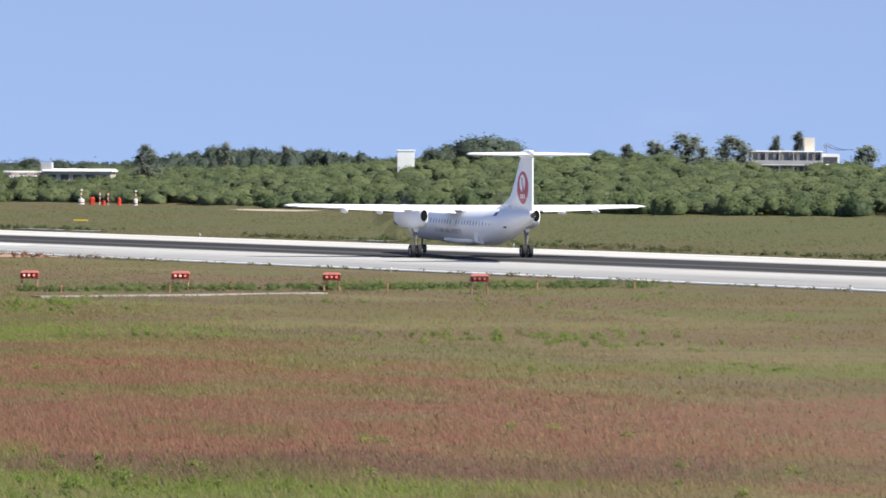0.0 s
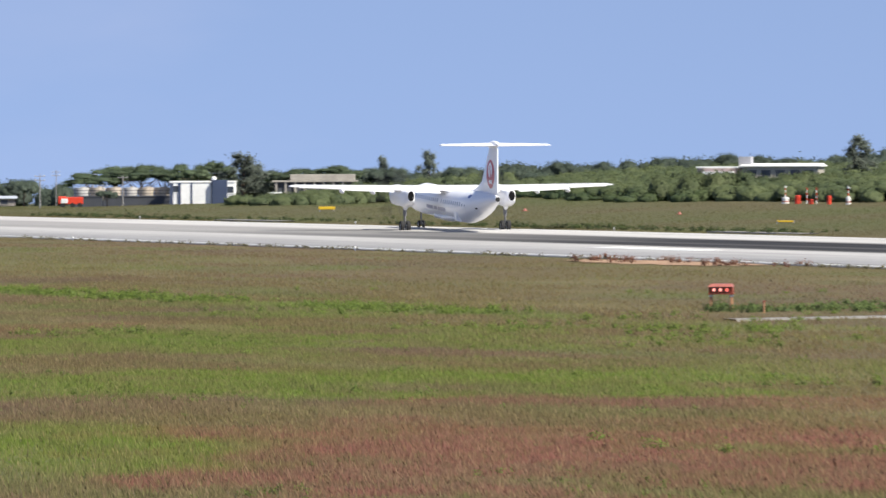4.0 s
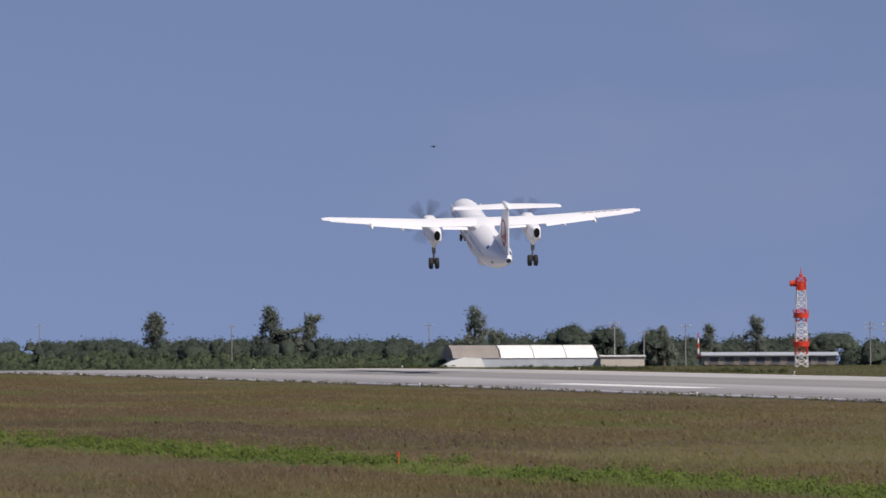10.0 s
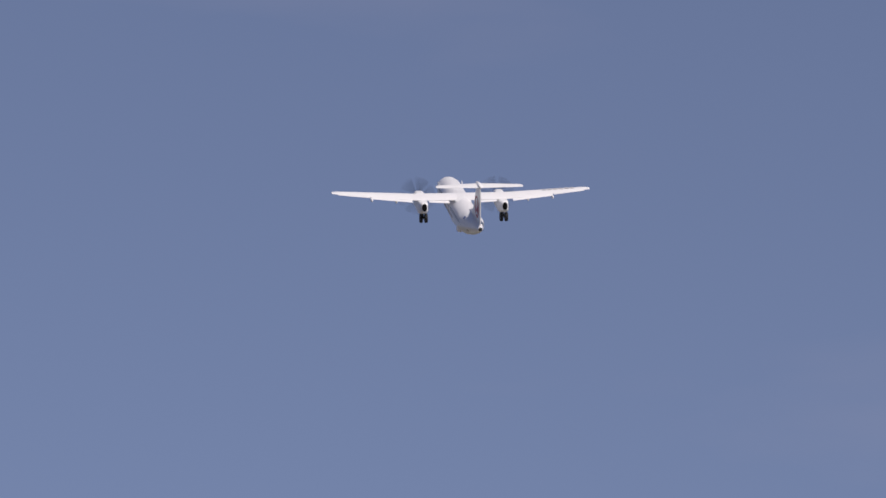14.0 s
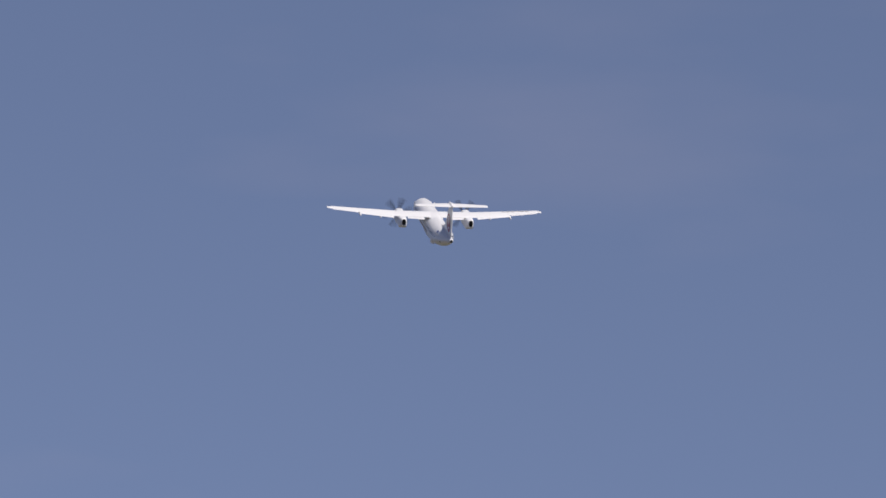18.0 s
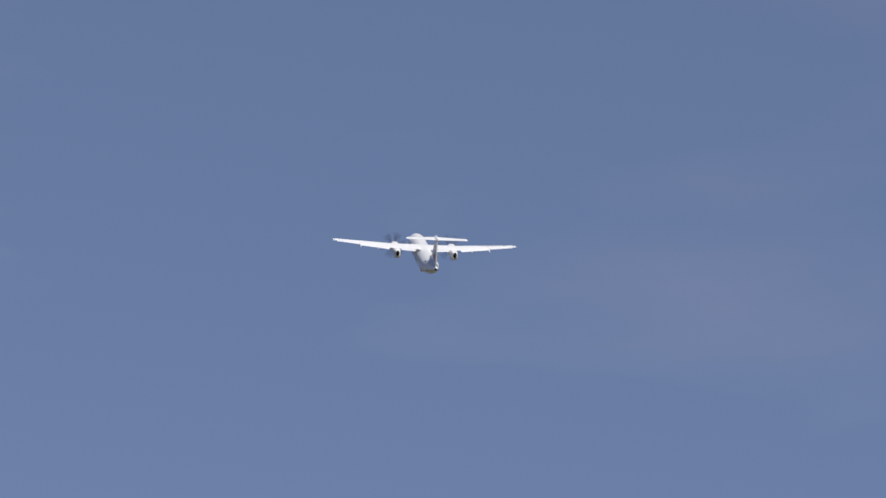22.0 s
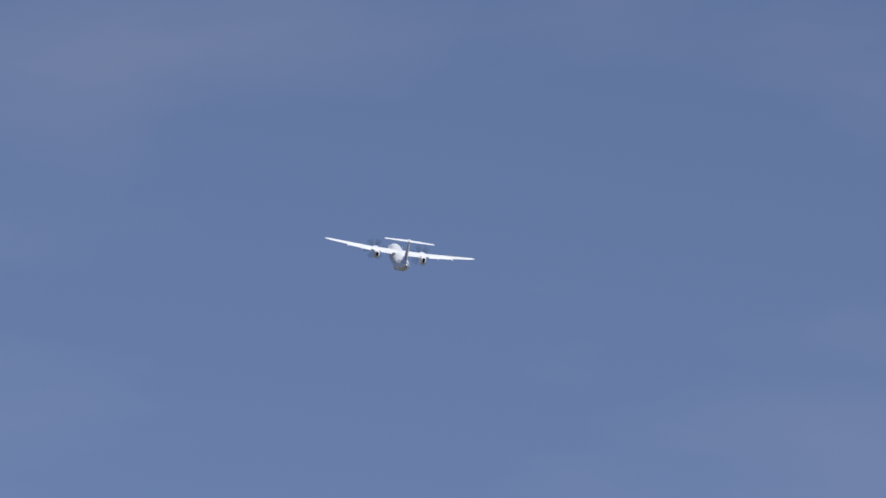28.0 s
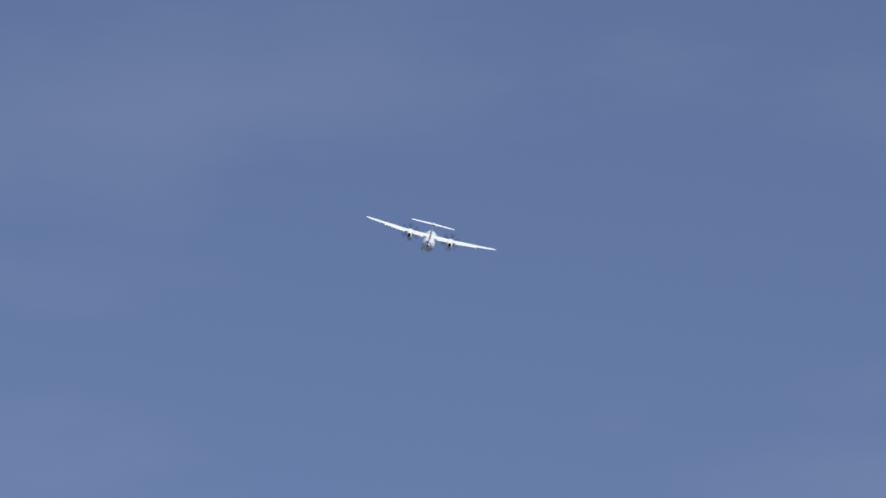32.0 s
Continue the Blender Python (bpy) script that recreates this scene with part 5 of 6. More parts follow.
def blades(rng, x, y, h, wide):
    """Single blades, bent away from the wind and the low viewer, at each place."""
    n = len(x)
    a = rng.normal(0, 0.75, n)
    base = np.stack([x, y, height(x, y) - 0.03], 1)
    side = np.stack([np.cos(a) * wide, np.sin(a) * wide, 0 * a], 1)
    lean = rng.uniform(0.35, 1.5, n) * h
    tip = np.stack([-np.sin(a) * lean, np.cos(a) * lean, h], 1)
    return np.stack([base - side, base + side, base + tip], 1).reshape(-1, 3)


def build_grass():
    """Blades over the meadow: a thick sward on the near side, wider and sparser blades beyond."""
    rng = np.random.default_rng(21)
    n = 440000                              # the sward along the fence line
    u = rng.random(n)
    k = [0, 0.10, 0.20, 0.38, 0.66, 1.0]
    px, py = np.interp(u, k, [-13, -11, -7, 7, 28, 34]), np.interp(u, k, [-94, -77, -59, -29, 25, 94])
    f = 66 * rng.random(n) ** 1.5 - 5
    v = rng.normal(size=n) * 0.5 * (12 + f * 0.16) + rng.uniform(-1, 1, n) * 9
    sn, cs = math.sin(radians(28)), math.cos(radians(28))
    x, y = px + f * sn + v * cs, py + f * cs - v * sn
    tall = 0.75 + 0.5 * np.sin(x * 0.31 + 1.7 * np.sin(y * 0.11)) * np.sin(y * 0.23 + 1)
    va = blades(rng, x, y, rng.uniform(0.07, 0.20, n) * (0.7 + 0.6 * tall), rng.uniform(0.010, 0.026, n) * (1 + np.clip(f, 0, 70) / 60))
    n = 210000                              # the wide field
    u = rng.random(n)
    y = -60 + rng.random(n) ** 0.95 * 520
    x = np.where(y < 200, -36 + 0.235 * (y + 105), 36 + 0.21 * (y - 200)) + np.abs(rng.normal(size=n)) * rng.normal(size=n) * 5
    x = x + u ** 1.2 * (118 - x)
    keep = (x < RUNWAY_L - 0.5) & (x > -50)
    x, y = x[keep], y[keep]
    n = len(x)
    h = rng.uniform(0.08, 0.20, n) * np.clip((RUNWAY_L - x) / 16, 0.25, 1)
    vb = blades(rng, x, y, h, rng.uniform(0.03, 0.07, n) * (1 + np.clip((y - 120) / 120, 0, 0.9)))
    tagged(mesh_np("meadow_grass", va, np.arange(len(va)).reshape(-1, 3), SWARD), "uncut airfield grass, olive and brown with rosy seed heads", "grass", kind="stuff")
    tagged(mesh_np("field_grass", vb, np.arange(len(vb)).reshape(-1, 3), GRASS), "shorter olive and brown grass of the open airfield", "grass", kind="stuff")
    # seed stalks over the thick sward
    n = 60000
    y = -104 + rng.normal(size=n) * 5 + rng.random(n) ** 1.3 * 130
    x = -34 + 0.235 * (y + 105) + np.abs(rng.normal(size=n)) * rng.normal(size=n) * 4
    x = x + rng.random(n) ** 1.4 * (84 + 0.05 * y)
    keep = (x < 104) & (np.sin(x * 0.19 + 0.7) * np.sin(y * 0.13) + rng.normal(size=n) * 0.5 > -0.35)
    x, y = x[keep], y[keep]
    n = len(x)
    h, a = rng.uniform(0.12, 0.30, n) * (1 - 0.45 * smoothstep(-30, 40, y)), rng.normal(0, 0.7, n)
    base = np.stack([x, y, height(x, y) - 0.04], 1)
    side = np.stack([np.cos(a), np.sin(a), 0 * a], 1) * rng.uniform(0.008, 0.018, n)[:, None]
    bend = np.stack([-np.sin(a), np.cos(a), 0 * a], 1) * (h * rng.uniform(0.2, 1.1, n))[:, None]
    up = np.stack([0 * h, 0 * h, h], 1)
    v = np.stack([base, base + up * 0.72 + bend * 0.6 + side, base + up + bend, base + up * 0.72 + bend * 0.6 - side], 1).reshape(-1, 3)
    tagged(mesh_np("seed_stalks", v, np.arange(len(v)).reshape(-1, 4), SEEDS), "upright straw and rosy seed heads of tall grass", "grass", kind="stuff")
    n = 100000
    y = rng.uniform(40, 640, n)
    x = RUNWAY_R + 2.2 + rng.random(n) ** 1.6 * 60
    v = blades(rng, x, y, rng.uniform(0.06, 0.17, n), rng.uniform(0.04, 0.08, n))
    tagged(mesh_np("verge_grass", v, np.arange(len(v)).reshape(-1, 3), GRASS), "uncut grass beyond the runway", "grass", kind="stuff")


build_scrub()
build_grass()

# trees: x, y, height of the top, width
for row in [(358, 296, 8.7, 4.6), (209, 377, 6.6, 4.6), (211, 378, 5.6, 4.0), (243, 300, 8.2, 3.6), (376, 472, 8.6, 3.4), (326, 308, 8.7, 3.0), (329, 306, 9.1, 4.0), (333, 304, 10.1, 6.0), (324, 285, 9.8, 6.0),
            (382, 341, 10.1, 2.6), (371, 324, 10.6, 2.8), (248.5, 415, 6.1, 2.2), (252, 409, 6.8, 2.8), (201, 521, 6.1, 3.4), (195.4, 569, 3.6, 6.4), (221, 512, 3.8, 2.6), (231, 508, 4.9, 3.0), (226, 510, 4.0, 2.6)]:
    tree("casuarina", *row)
for x, y, top, w, lean in ((192.6, 571, 6.2, 4.2, 0.7), (196.2, 571.5, 5.9, 3.4, 3.4), (192.8, 621, 5.6, 4.6, 1.4), (202.2, 521.5, 3.6, 3.4, 1.6)):
    tree("casuarina", x, y, top, w, "", lean)
for row in [(341, 309, 7.4, 5.0), (337, 313, 7.8, 5.0),
            (265, 355, 5.6, 3.6), (269, 353, 5.9, 3.8), (276, 359, 5.6, 5.0), (195.5, 384.9, 2.4, 3.0), (263, 259, 9.6, 9.6), (261, 259.5, 9.1, 7.6), (265.6, 259, 9.2, 7.2), (263, 260.5, 8.6, 8.6), (257.8, 260.2, 8.2, 5.0), (268, 260, 8.5, 5.0), (209, 512, 4.1, 6.0),
            (215, 515, 3.9, 5.5), (220, 513, 3.5, 4.5), (231, 487, 3.2, 5.2), (225, 478, 2.6, 3.4), (205, 524, 3.4, 3.2), (193, 727, 3.0, 7.1),
            (194, 736, 2.8, 7.5), (180, 742, 1.5, 4.4), (183.6, 740, 2.1, 4.6), (187, 743, 1.3, 3.6)]:
    tree("broadleaf", *row)
for row in [(221.8, 444.7, 4.2, 6.8), (227.4, 449.6, 5.0, 9.2), (228.6, 444.4, 5.2, 9.2), (228.5, 437.5, 4.6, 7.0), (231.5, 434.0, 4.4, 6.0), (217.2, 407.2, 5.4, 4.8), (220.5, 407.6, 5.7, 5.4), (215, 374, 4.9, 6.2), (219, 372, 5.2, 5.6), (374, 372, 7.9, 6.2)]:
    tree("pine", *row)
_r = random.Random(5)
for i in range(9):                        # single crowns that stand out of the dark row
    f = 0.33 + i / 8 * 0.38
    x, y = 352 + f * 66 + _r.uniform(-3, 3), 505 - f * 66 + _r.uniform(-3, 3)
    top = float(np.interp(f, [0.31, 0.42, 0.49, 0.56, 0.66, 0.72], [6.7, 8.0, 8.2, 7.9, 7.3, 6.6]))
    tree("casuarina" if i % 3 == 1 else "broadleaf", x, y, top + _r.uniform(-0.3, 0.3), 3.6, "dark tree row")
for i in range(12):                       # and out of the ridge
    f = i / 11
    x, y = 240 + f * 40 + _r.uniform(-2, 2), 432 - f * 75 + _r.uniform(-3, 3)
    top = float(np.interp(f, [0, 0.36, 0.48, 0.6, 0.78, 1], [4.5, 4.8, 5.7, 5.4, 6.4, 6.5]))
    tree("broadleaf", x, y, top + _r.uniform(-0.3, 0.2), 4.6, "wood behind the scrub")
for i in range(10):
    f = i / 9
    x, y = 219 + f * 26 + _r.uniform(-2, 2), 392 - f * 20 + _r.uniform(-3, 3)
    tree("broadleaf", x, y, 4.5 + _r.uniform(-0.5, 0.6), 4.6, "trees behind the ruin")

# ---------------------------------------------------------------- buildings and airfield things
# each is built facing -y (towards the viewer) and turned to its heading


def house(name, label, x, y, turn, w, d, h, wall_m, roof_m, base=None, roof="flat", over=0.3):
    z = ground_z(x, y) if base is None else base
    ob = thing(name, label, "building", m=pose(x, y, z, 0, 0, -turn))
    boxed("wall", (w, d, h), wall_m, ob, bevel=0.03)
    bm = bmesh.new()
    if roof == "flat":
        box(bm, -w / 2 - over, w / 2 + over, -d / 2 - over, d / 2 + over, h, h + 0.18, 0.03)
    else:
        r = roof
        loft(bm, [[(sx * (w / 2 + over), -d / 2 - over, h - 0.05), (sx * (w / 2 + over), -d / 2 - over, h + 0.05), (sx * (w / 2 + over), 0, h + r), (sx * (w / 2 + over), d / 2 + over, h + 0.05), (sx * (w / 2 + over), d / 2 + over, h - 0.05)] for sx in (-1, 1)])
    part("roof", bm, roof_m, ob)
    return ob


def opening(ob, x, z, w, h, d, m=WINDOW, frame_m=WALL_WHITE, name="window"):
    """A window or door let into the front wall at -d/2."""
    bm = bmesh.new()
    for x0, x1, z0, z1 in ((x - w / 2 - 0.08, x - w / 2, z, z + h), (x + w / 2, x + w / 2 + 0.08, z, z + h), (x - w / 2 - 0.08, x + w / 2 + 0.08, z + h, z + h + 0.08), (x - w / 2 - 0.08, x + w / 2 + 0.08, z - 0.08, z)):
        box(bm, x0, x1, -d / 2 - 0.05, -d / 2 + 0.05, z0, z1)
    fr = part(name, bm, frame_m, ob)
    bm = bmesh.new()
    box(bm, x - w / 2, x + w / 2, -d / 2 - 0.02, -d / 2 + 0.03, z, z + h)
    part("pane", bm, m, fr)


def build_buildings():
    # three-storey block among the trees
    b = house("apartment_block", "weathered white concrete block with long balconies and dark windows", 344, 295, 37.6, 9.4, 5.0, 5.2, WALL_MAUVE, WALL_WHITE, over=0.12)
    for k in range(3):
        for i in range(9):
            opening(b, -4.15 + i * 1.04, 0.62 + k * 1.72, 0.72, 0.95, 5.0, frame_m=WALL_GREY)
        bal = boxed("balcony", (9.5, 0.75, 0.10), WALL_WHITE, b, (0, -2.88, 0.02 + k * 1.72), 0.01, "white balcony slab")
        boxed("parapet", (9.4, 0.10, 0.55), WALL_PALE, bal, (0, -3.2, 0.12 + k * 1.72), 0.01, "grey-white parapet")
        for i in range(6):
            boxed("pier", (0.14, 0.6, 1.62), WALL_PALE, bal, (-4.6 + i * 1.84, -2.85, 0.12 + k * 1.72), 0.01)
    boxed("stair_tower", (1.35, 2.2, 1.75), WALL_TAN_PALE, b, (3.2, 0.4, 5.38), 0.03, "cream stair tower on the roof")
    wing_ = boxed("side_wing", (2.3, 4.4, 5.0), WALL_WHITE, b, (5.9, -0.2, 0.0), 0.03, "white end wing")
    # no recess is cut: a near-black slab paints the loggia's shade
    boxed("loggia", (1.9, 0.2, 1.0), WALL_DARK, wing_, (5.85, -2.45, 3.6), 0.02, "dark slab in place of the shade inside the loggia")
    boxed("loggia_wall", (2.1, 0.16, 0.45), WALL_WHITE, wing_, (5.85, -2.6, 3.2), 0.02)
    b.matrix_basis = b.matrix_basis @ pose(-1.15, 0, 0)
    # white box of a building behind the scrub
    house("white_block", "plain bright white windowless building block", 248.95, 255.2, 37.6, 1.95, 2.0, 5.25, WALL_WHITE, WALL_WHITE, over=0.04)
    # long white roof, an older pinkish annex and a cabin on the join
    b = house("long_shed", "long low shed with a white sheet roof", 232.3, 297.7, 42.0, 8.0, 4.5, 3.2, WALL_GREY, ROOF_WHITE, base=1.95, roof=0.3, over=0.25)
    for i in range(5):
        opening(b, -3.0 + i * 1.5, 2.1, 1.0, 0.7, 4.5, frame_m=WALL_GREY)
    boxed("roof_cabin", (1.35, 1.3, 1.2), WALL_PALE, b, (-3.9, -0.5, 3.0), 0.03, "grey-white cabin at the roof's end")
    a = house("annex_shed", "small pinkish annex with a white flat roof", 227.4, 302.4, 42.0, 4.2, 3.0, 3.0, WALL_PINK, ROOF_WHITE, base=1.95, over=0.15)
    boxed("porch_roof", (3.2, 0.9, 0.3), WALL_WHITE, a, (0.2, -1.9, 2.35), 0.02, "white porch roof")
    # white house with navy panels
    b = house("white_house", "white rendered flat-roofed house with navy wall panels", 198.6, 366.0, 29.3, 7.3, 5.0, 2.55, WALL_WHITE, WALL_WHITE, over=0.06)
    for x, w in ((-3.45, 0.35), (-2.55, 0.3), (-1.15, 0.12), (1.5, 0.9)):
        boxed("navy_panel", (w, 0.12, 2.5), WALL_BLUE, b, (x, -2.55, 0.02), 0.01)
    boxed("navy_tower", (1.7, 2.0, 2.85), WALL_BLUE, b, (2.0, -2.0, 0), 0.03, "dark navy clad stair tower")
    opening(b, 3.2, 1.4, 0.7, 0.7, 5.0)
    opening(b, -3.0, 1.5, 0.6, 0.7, 5.0)
    bm = bmesh.new()
    bmesh.ops.create_uvsphere(bm, u_segments=14, v_segments=9, radius=0.28)
    part("dish", bm, WALL_WHITE, b, "white satellite dish").location = (1.3, -1.5, 2.98)
    house("white_lean_to", "low white garage beside the house", 205.2, 360.8, 29.3, 1.4, 2.0, 1.15, WALL_WHITE, WALL_WHITE, over=0.05)
    # ruined concrete frame; a near-black block inside stands for the unlit empty bays
    b = house("ruined_building", "stained unfinished concrete building with empty window bays", 214.3, 368.6, 29.3, 9.2, 5.0, 2.35, WALL_DARK, WALL_GREY, over=0.3)
    boxed("parapet", (7.4, 4.6, 0.7), WALL_GREY, b, (0.9, 0, 2.53), 0.04)
    for i in range(9):
        boxed("column", (0.25, 0.3, 2.35), WALL_GREY, b, (-4.4 + i * 1.1, -2.55, 0), 0.02)
    for i in range(8):
        boxed("sill", (0.8, 0.2, 0.75), WALL_GREY, b, (-3.85 + i * 1.1, -2.5, 0), 0.02)
    # row of tanks on a dark wall
    b = house("tank_stand", "long dark retaining wall carrying storage tanks", 210.8, 413.1, 29.3, 12.2, 2.4, 1.2, WALL_DARK, WALL_DARK, over=0.05)
    for i in range(6):
        bm = bmesh.new()
        tube(bm, (0, 0, 0), (0, 0, 1.05), 0.98, 0.98, 24)
        bmesh.ops.bevel(bm, geom=[e for e in bm.edges if abs(e.verts[0].co.z - e.verts[1].co.z) < 1e-4], offset=0.06, segments=2, affect="EDGES")
        z = ground_z(210.8, 413.1) + 1.38
        t = part("storage_tank", bm, TANK_CREAM if i % 3 else TANK_WHITE)
        tagged(t, "squat cylindrical storage tank in cream and grey", "tank", "tank row")
        t.matrix_basis = pose(210.8, 413.1, z, 0, 0, -29.3) @ pose(-4.95 + i * 2.0, -0.2, 0)
        for zz in (0.30, 0.66):
            bm = bmesh.new()
            tube(bm, (0, 0, zz), (0, 0, zz + 0.05), 1.0, 1.0, 24)
            part("hoop", bm, WALL_DARK, t, "dark rusty hoop")
        bm = bmesh.new()
        tube(bm, (0.2, 0, 1.03), (0.2, 0, 1.16), 0.3, 0.28, 14)
        part("hatch", bm, WALL_GREY, t)
    # sheds by the runway end
    b = thing("greenhouse", "long greenhouse with white sheeting and one bare grey bay", "building", m=pose(196.6, 495.8, -0.9, 0, 0, -8.0))
    for i, (x0, x1, m) in enumerate(((-8.6, -3.3, ROOF_GREY), (-3.1, 0.6, ROOF_WHITE), (0.7, 4.3, ROOF_WHITE), (4.4, 7.9, ROOF_WHITE))):
        bm = bmesh.new()
        loft(bm, [[(x, -2.9, 1.35), (x, -2.0, 2.25), (x, -0.7, 2.75), (x, 0.7, 2.75), (x, 2.0, 2.25), (x, 2.9, 1.35)] for x in (x0, x1)])
        part("roof_bay", bm, m, b, "" if m is ROOF_WHITE else "bare grey roof bay")
    boxed("side_wall", (16.8, 5.6, 1.4), ROOF_BLUE, b, (0, 0, 0), 0.03)
    bm = bmesh.new()
    loft(bm, [[(-10.6, y, 0.2), (-9.0, y, 1.0), (-7.4, y, 1.42), (-5.8, y, 1.34), (-5.2, y, -0.1)] for y in (-4.6, -2.95)])
    part("sloping_sheet", bm, ROOF_WHITE, b, "white plastic sheet sloping to the ground")
    house("tan_shed", "low tan shed at the end of the greenhouse", 206.0, 489.5, 22.6, 4.8, 3.0, 1.3, WALL_TAN_PALE, TOWER_WHITE, base=-0.75, over=0.15)
    house("small_white_shed", "small white shed before the far wood", 183.3, 690, 15.0, 2.2, 2.0, 0.85, WALL_WHITE, WALL_WHITE, over=0.1)
    b = house("low_workshop", "long low workshop with a pale blue sheet roof", 207.0, 453.3, 22.6, 13.6, 4.5, 1.0, ROOF_GREY, ROOF_BLUE, base=-0.05, roof=0.32, over=0.3)
    for i in range(8):
        opening(b, -5.8 + i * 1.6, 0.25, 0.9, 0.55, 4.5, frame_m=ROOF_GREY)


def lattice(bm, x0, x1, z0, z1, r):
    """One braced bay of a square lattice mast."""
    h = (x0, x1)
    c0 = [(sx * x0, sy * x0, z0) for sx, sy in ((-1, -1), (1, -1), (1, 1), (-1, 1))]
    c1 = [(sx * x1, sy * x1, z1) for sx, sy in ((-1, -1), (1, -1), (1, 1), (-1, 1))]
    for i in range(4):
        j = (i + 1) % 4
        tube(bm, c0[i], c1[i], r, r, 5)
        tube(bm, c0[i], c1[j], r * 0.6, r * 0.6, 4)
        tube(bm, c0[j], c1[i], r * 0.6, r * 0.6, 4)
        tube(bm, c1[i], c1[j], r * 0.7, r * 0.7, 4)


def build_tower():
    z = ground_z(195.6, 421.6)
    t = thing("lattice_tower", "red and white banded steel lattice tower with round platforms", "tower", m=pose(195.6, 421.6, z, 0, 0, -20))
    top = 8.75 - z
    slim = 0.86
    n = 14
    for i in range(n):
        bm = bmesh.new()
        z0, z1 = top * i / n, top * (i + 1) / n
        lattice(bm, slim * (0.70 - 0.26 * i / n), slim * (0.70 - 0.26 * (i + 1) / n), z0, z1, 0.042)
        red = i in (2, 3, 7, 8, 12, 13)
        part("mast_section", bm, SIGN_RED if red else TOWER_WHITE, t, "red painted lattice section" if red else "")
    for f, r, h in ((0.255, 0.78, 0.42), (0.575, 0.74, 0.50), (0.90, 0.50, 0.85)):
        bm = bmesh.new()
        tube(bm, (0, 0, top * f - h / 2), (0, 0, top * f + h / 2), r, r, 16)
        part("platform", bm, SIGN_RED, t, "red round platform")
        bm = bmesh.new()
        for i in range(12):
            a = 6.283 * i / 12
            tube(bm, (math.cos(a) * (r + 0.05), math.sin(a) * (r + 0.05), top * f + h / 2), (math.cos(a) * (r + 0.05), math.sin(a) * (r + 0.05), top * f + h / 2 + 0.3), 0.02, 0.02, 4)
        part("railing", bm, SIGN_RED, t)
    bm = bmesh.new()
    tube(bm, (-0.3, 0, top * 0.93), (-1.1, 0, top * 0.93), 0.32, 0.26, 12)
    part("side_cabin", bm, SIGN_RED, t, "red drum mounted beside the top platform")
    bm = bmesh.new()
    tube(bm, (0, 0, top), (0, 0, top + 0.9), 0.06, 0.03, 6)
    tube(bm, (0, 0, top), (0, 0, top + 0.3), 0.2, 0.17, 10)
    part("aerial", bm, SIGN_RED, t)
    # slim banded mast near the workshop
    m = thing("banded_mast", "slim red and white banded mast", "mast", m=pose(200.2, 456.1, 0))
    for i in range(6):
        bm = bmesh.new()
        tube(bm, (0, 0, i * 0.55), (0, 0, (i + 1) * 0.55), 0.13 - i * 0.012, 0.12 - i * 0.012, 8)
        part("mast_band", bm, SIGN_RED if i % 2 else TOWER_WHITE, m)


def utility_pole(x, y, top, arms=1):
    z = ground_z(x, y)
    p = thing("utility_pole", "thin grey utility pole with a crossarm", "utility pole", "utility poles", pose(x, y, z, 0, 0, -25))
    h = top - z
    bm = bmesh.new()
    tube(bm, (0, 0, -0.5), (0, 0, h), 0.085, 0.055, 8)
    part("pole", bm, WOOD_POLE, p)
    for k in range(arms):
        bm = bmesh.new()
        box(bm, -0.6, 0.6, -0.04, 0.04, h - 0.32 - k * 0.5, h - 0.25 - k * 0.5)
        arm = part("crossarm", bm, WOOD_POLE, p)
        for dx in (-0.52, 0, 0.52):
            bm = bmesh.new()
            tube(bm, (dx, 0, h - 0.25 - k * 0.5), (dx, 0, h - 0.12 - k * 0.5), 0.035, 0.025, 6)
            part("insulator", bm, TOWER_WHITE, arm)


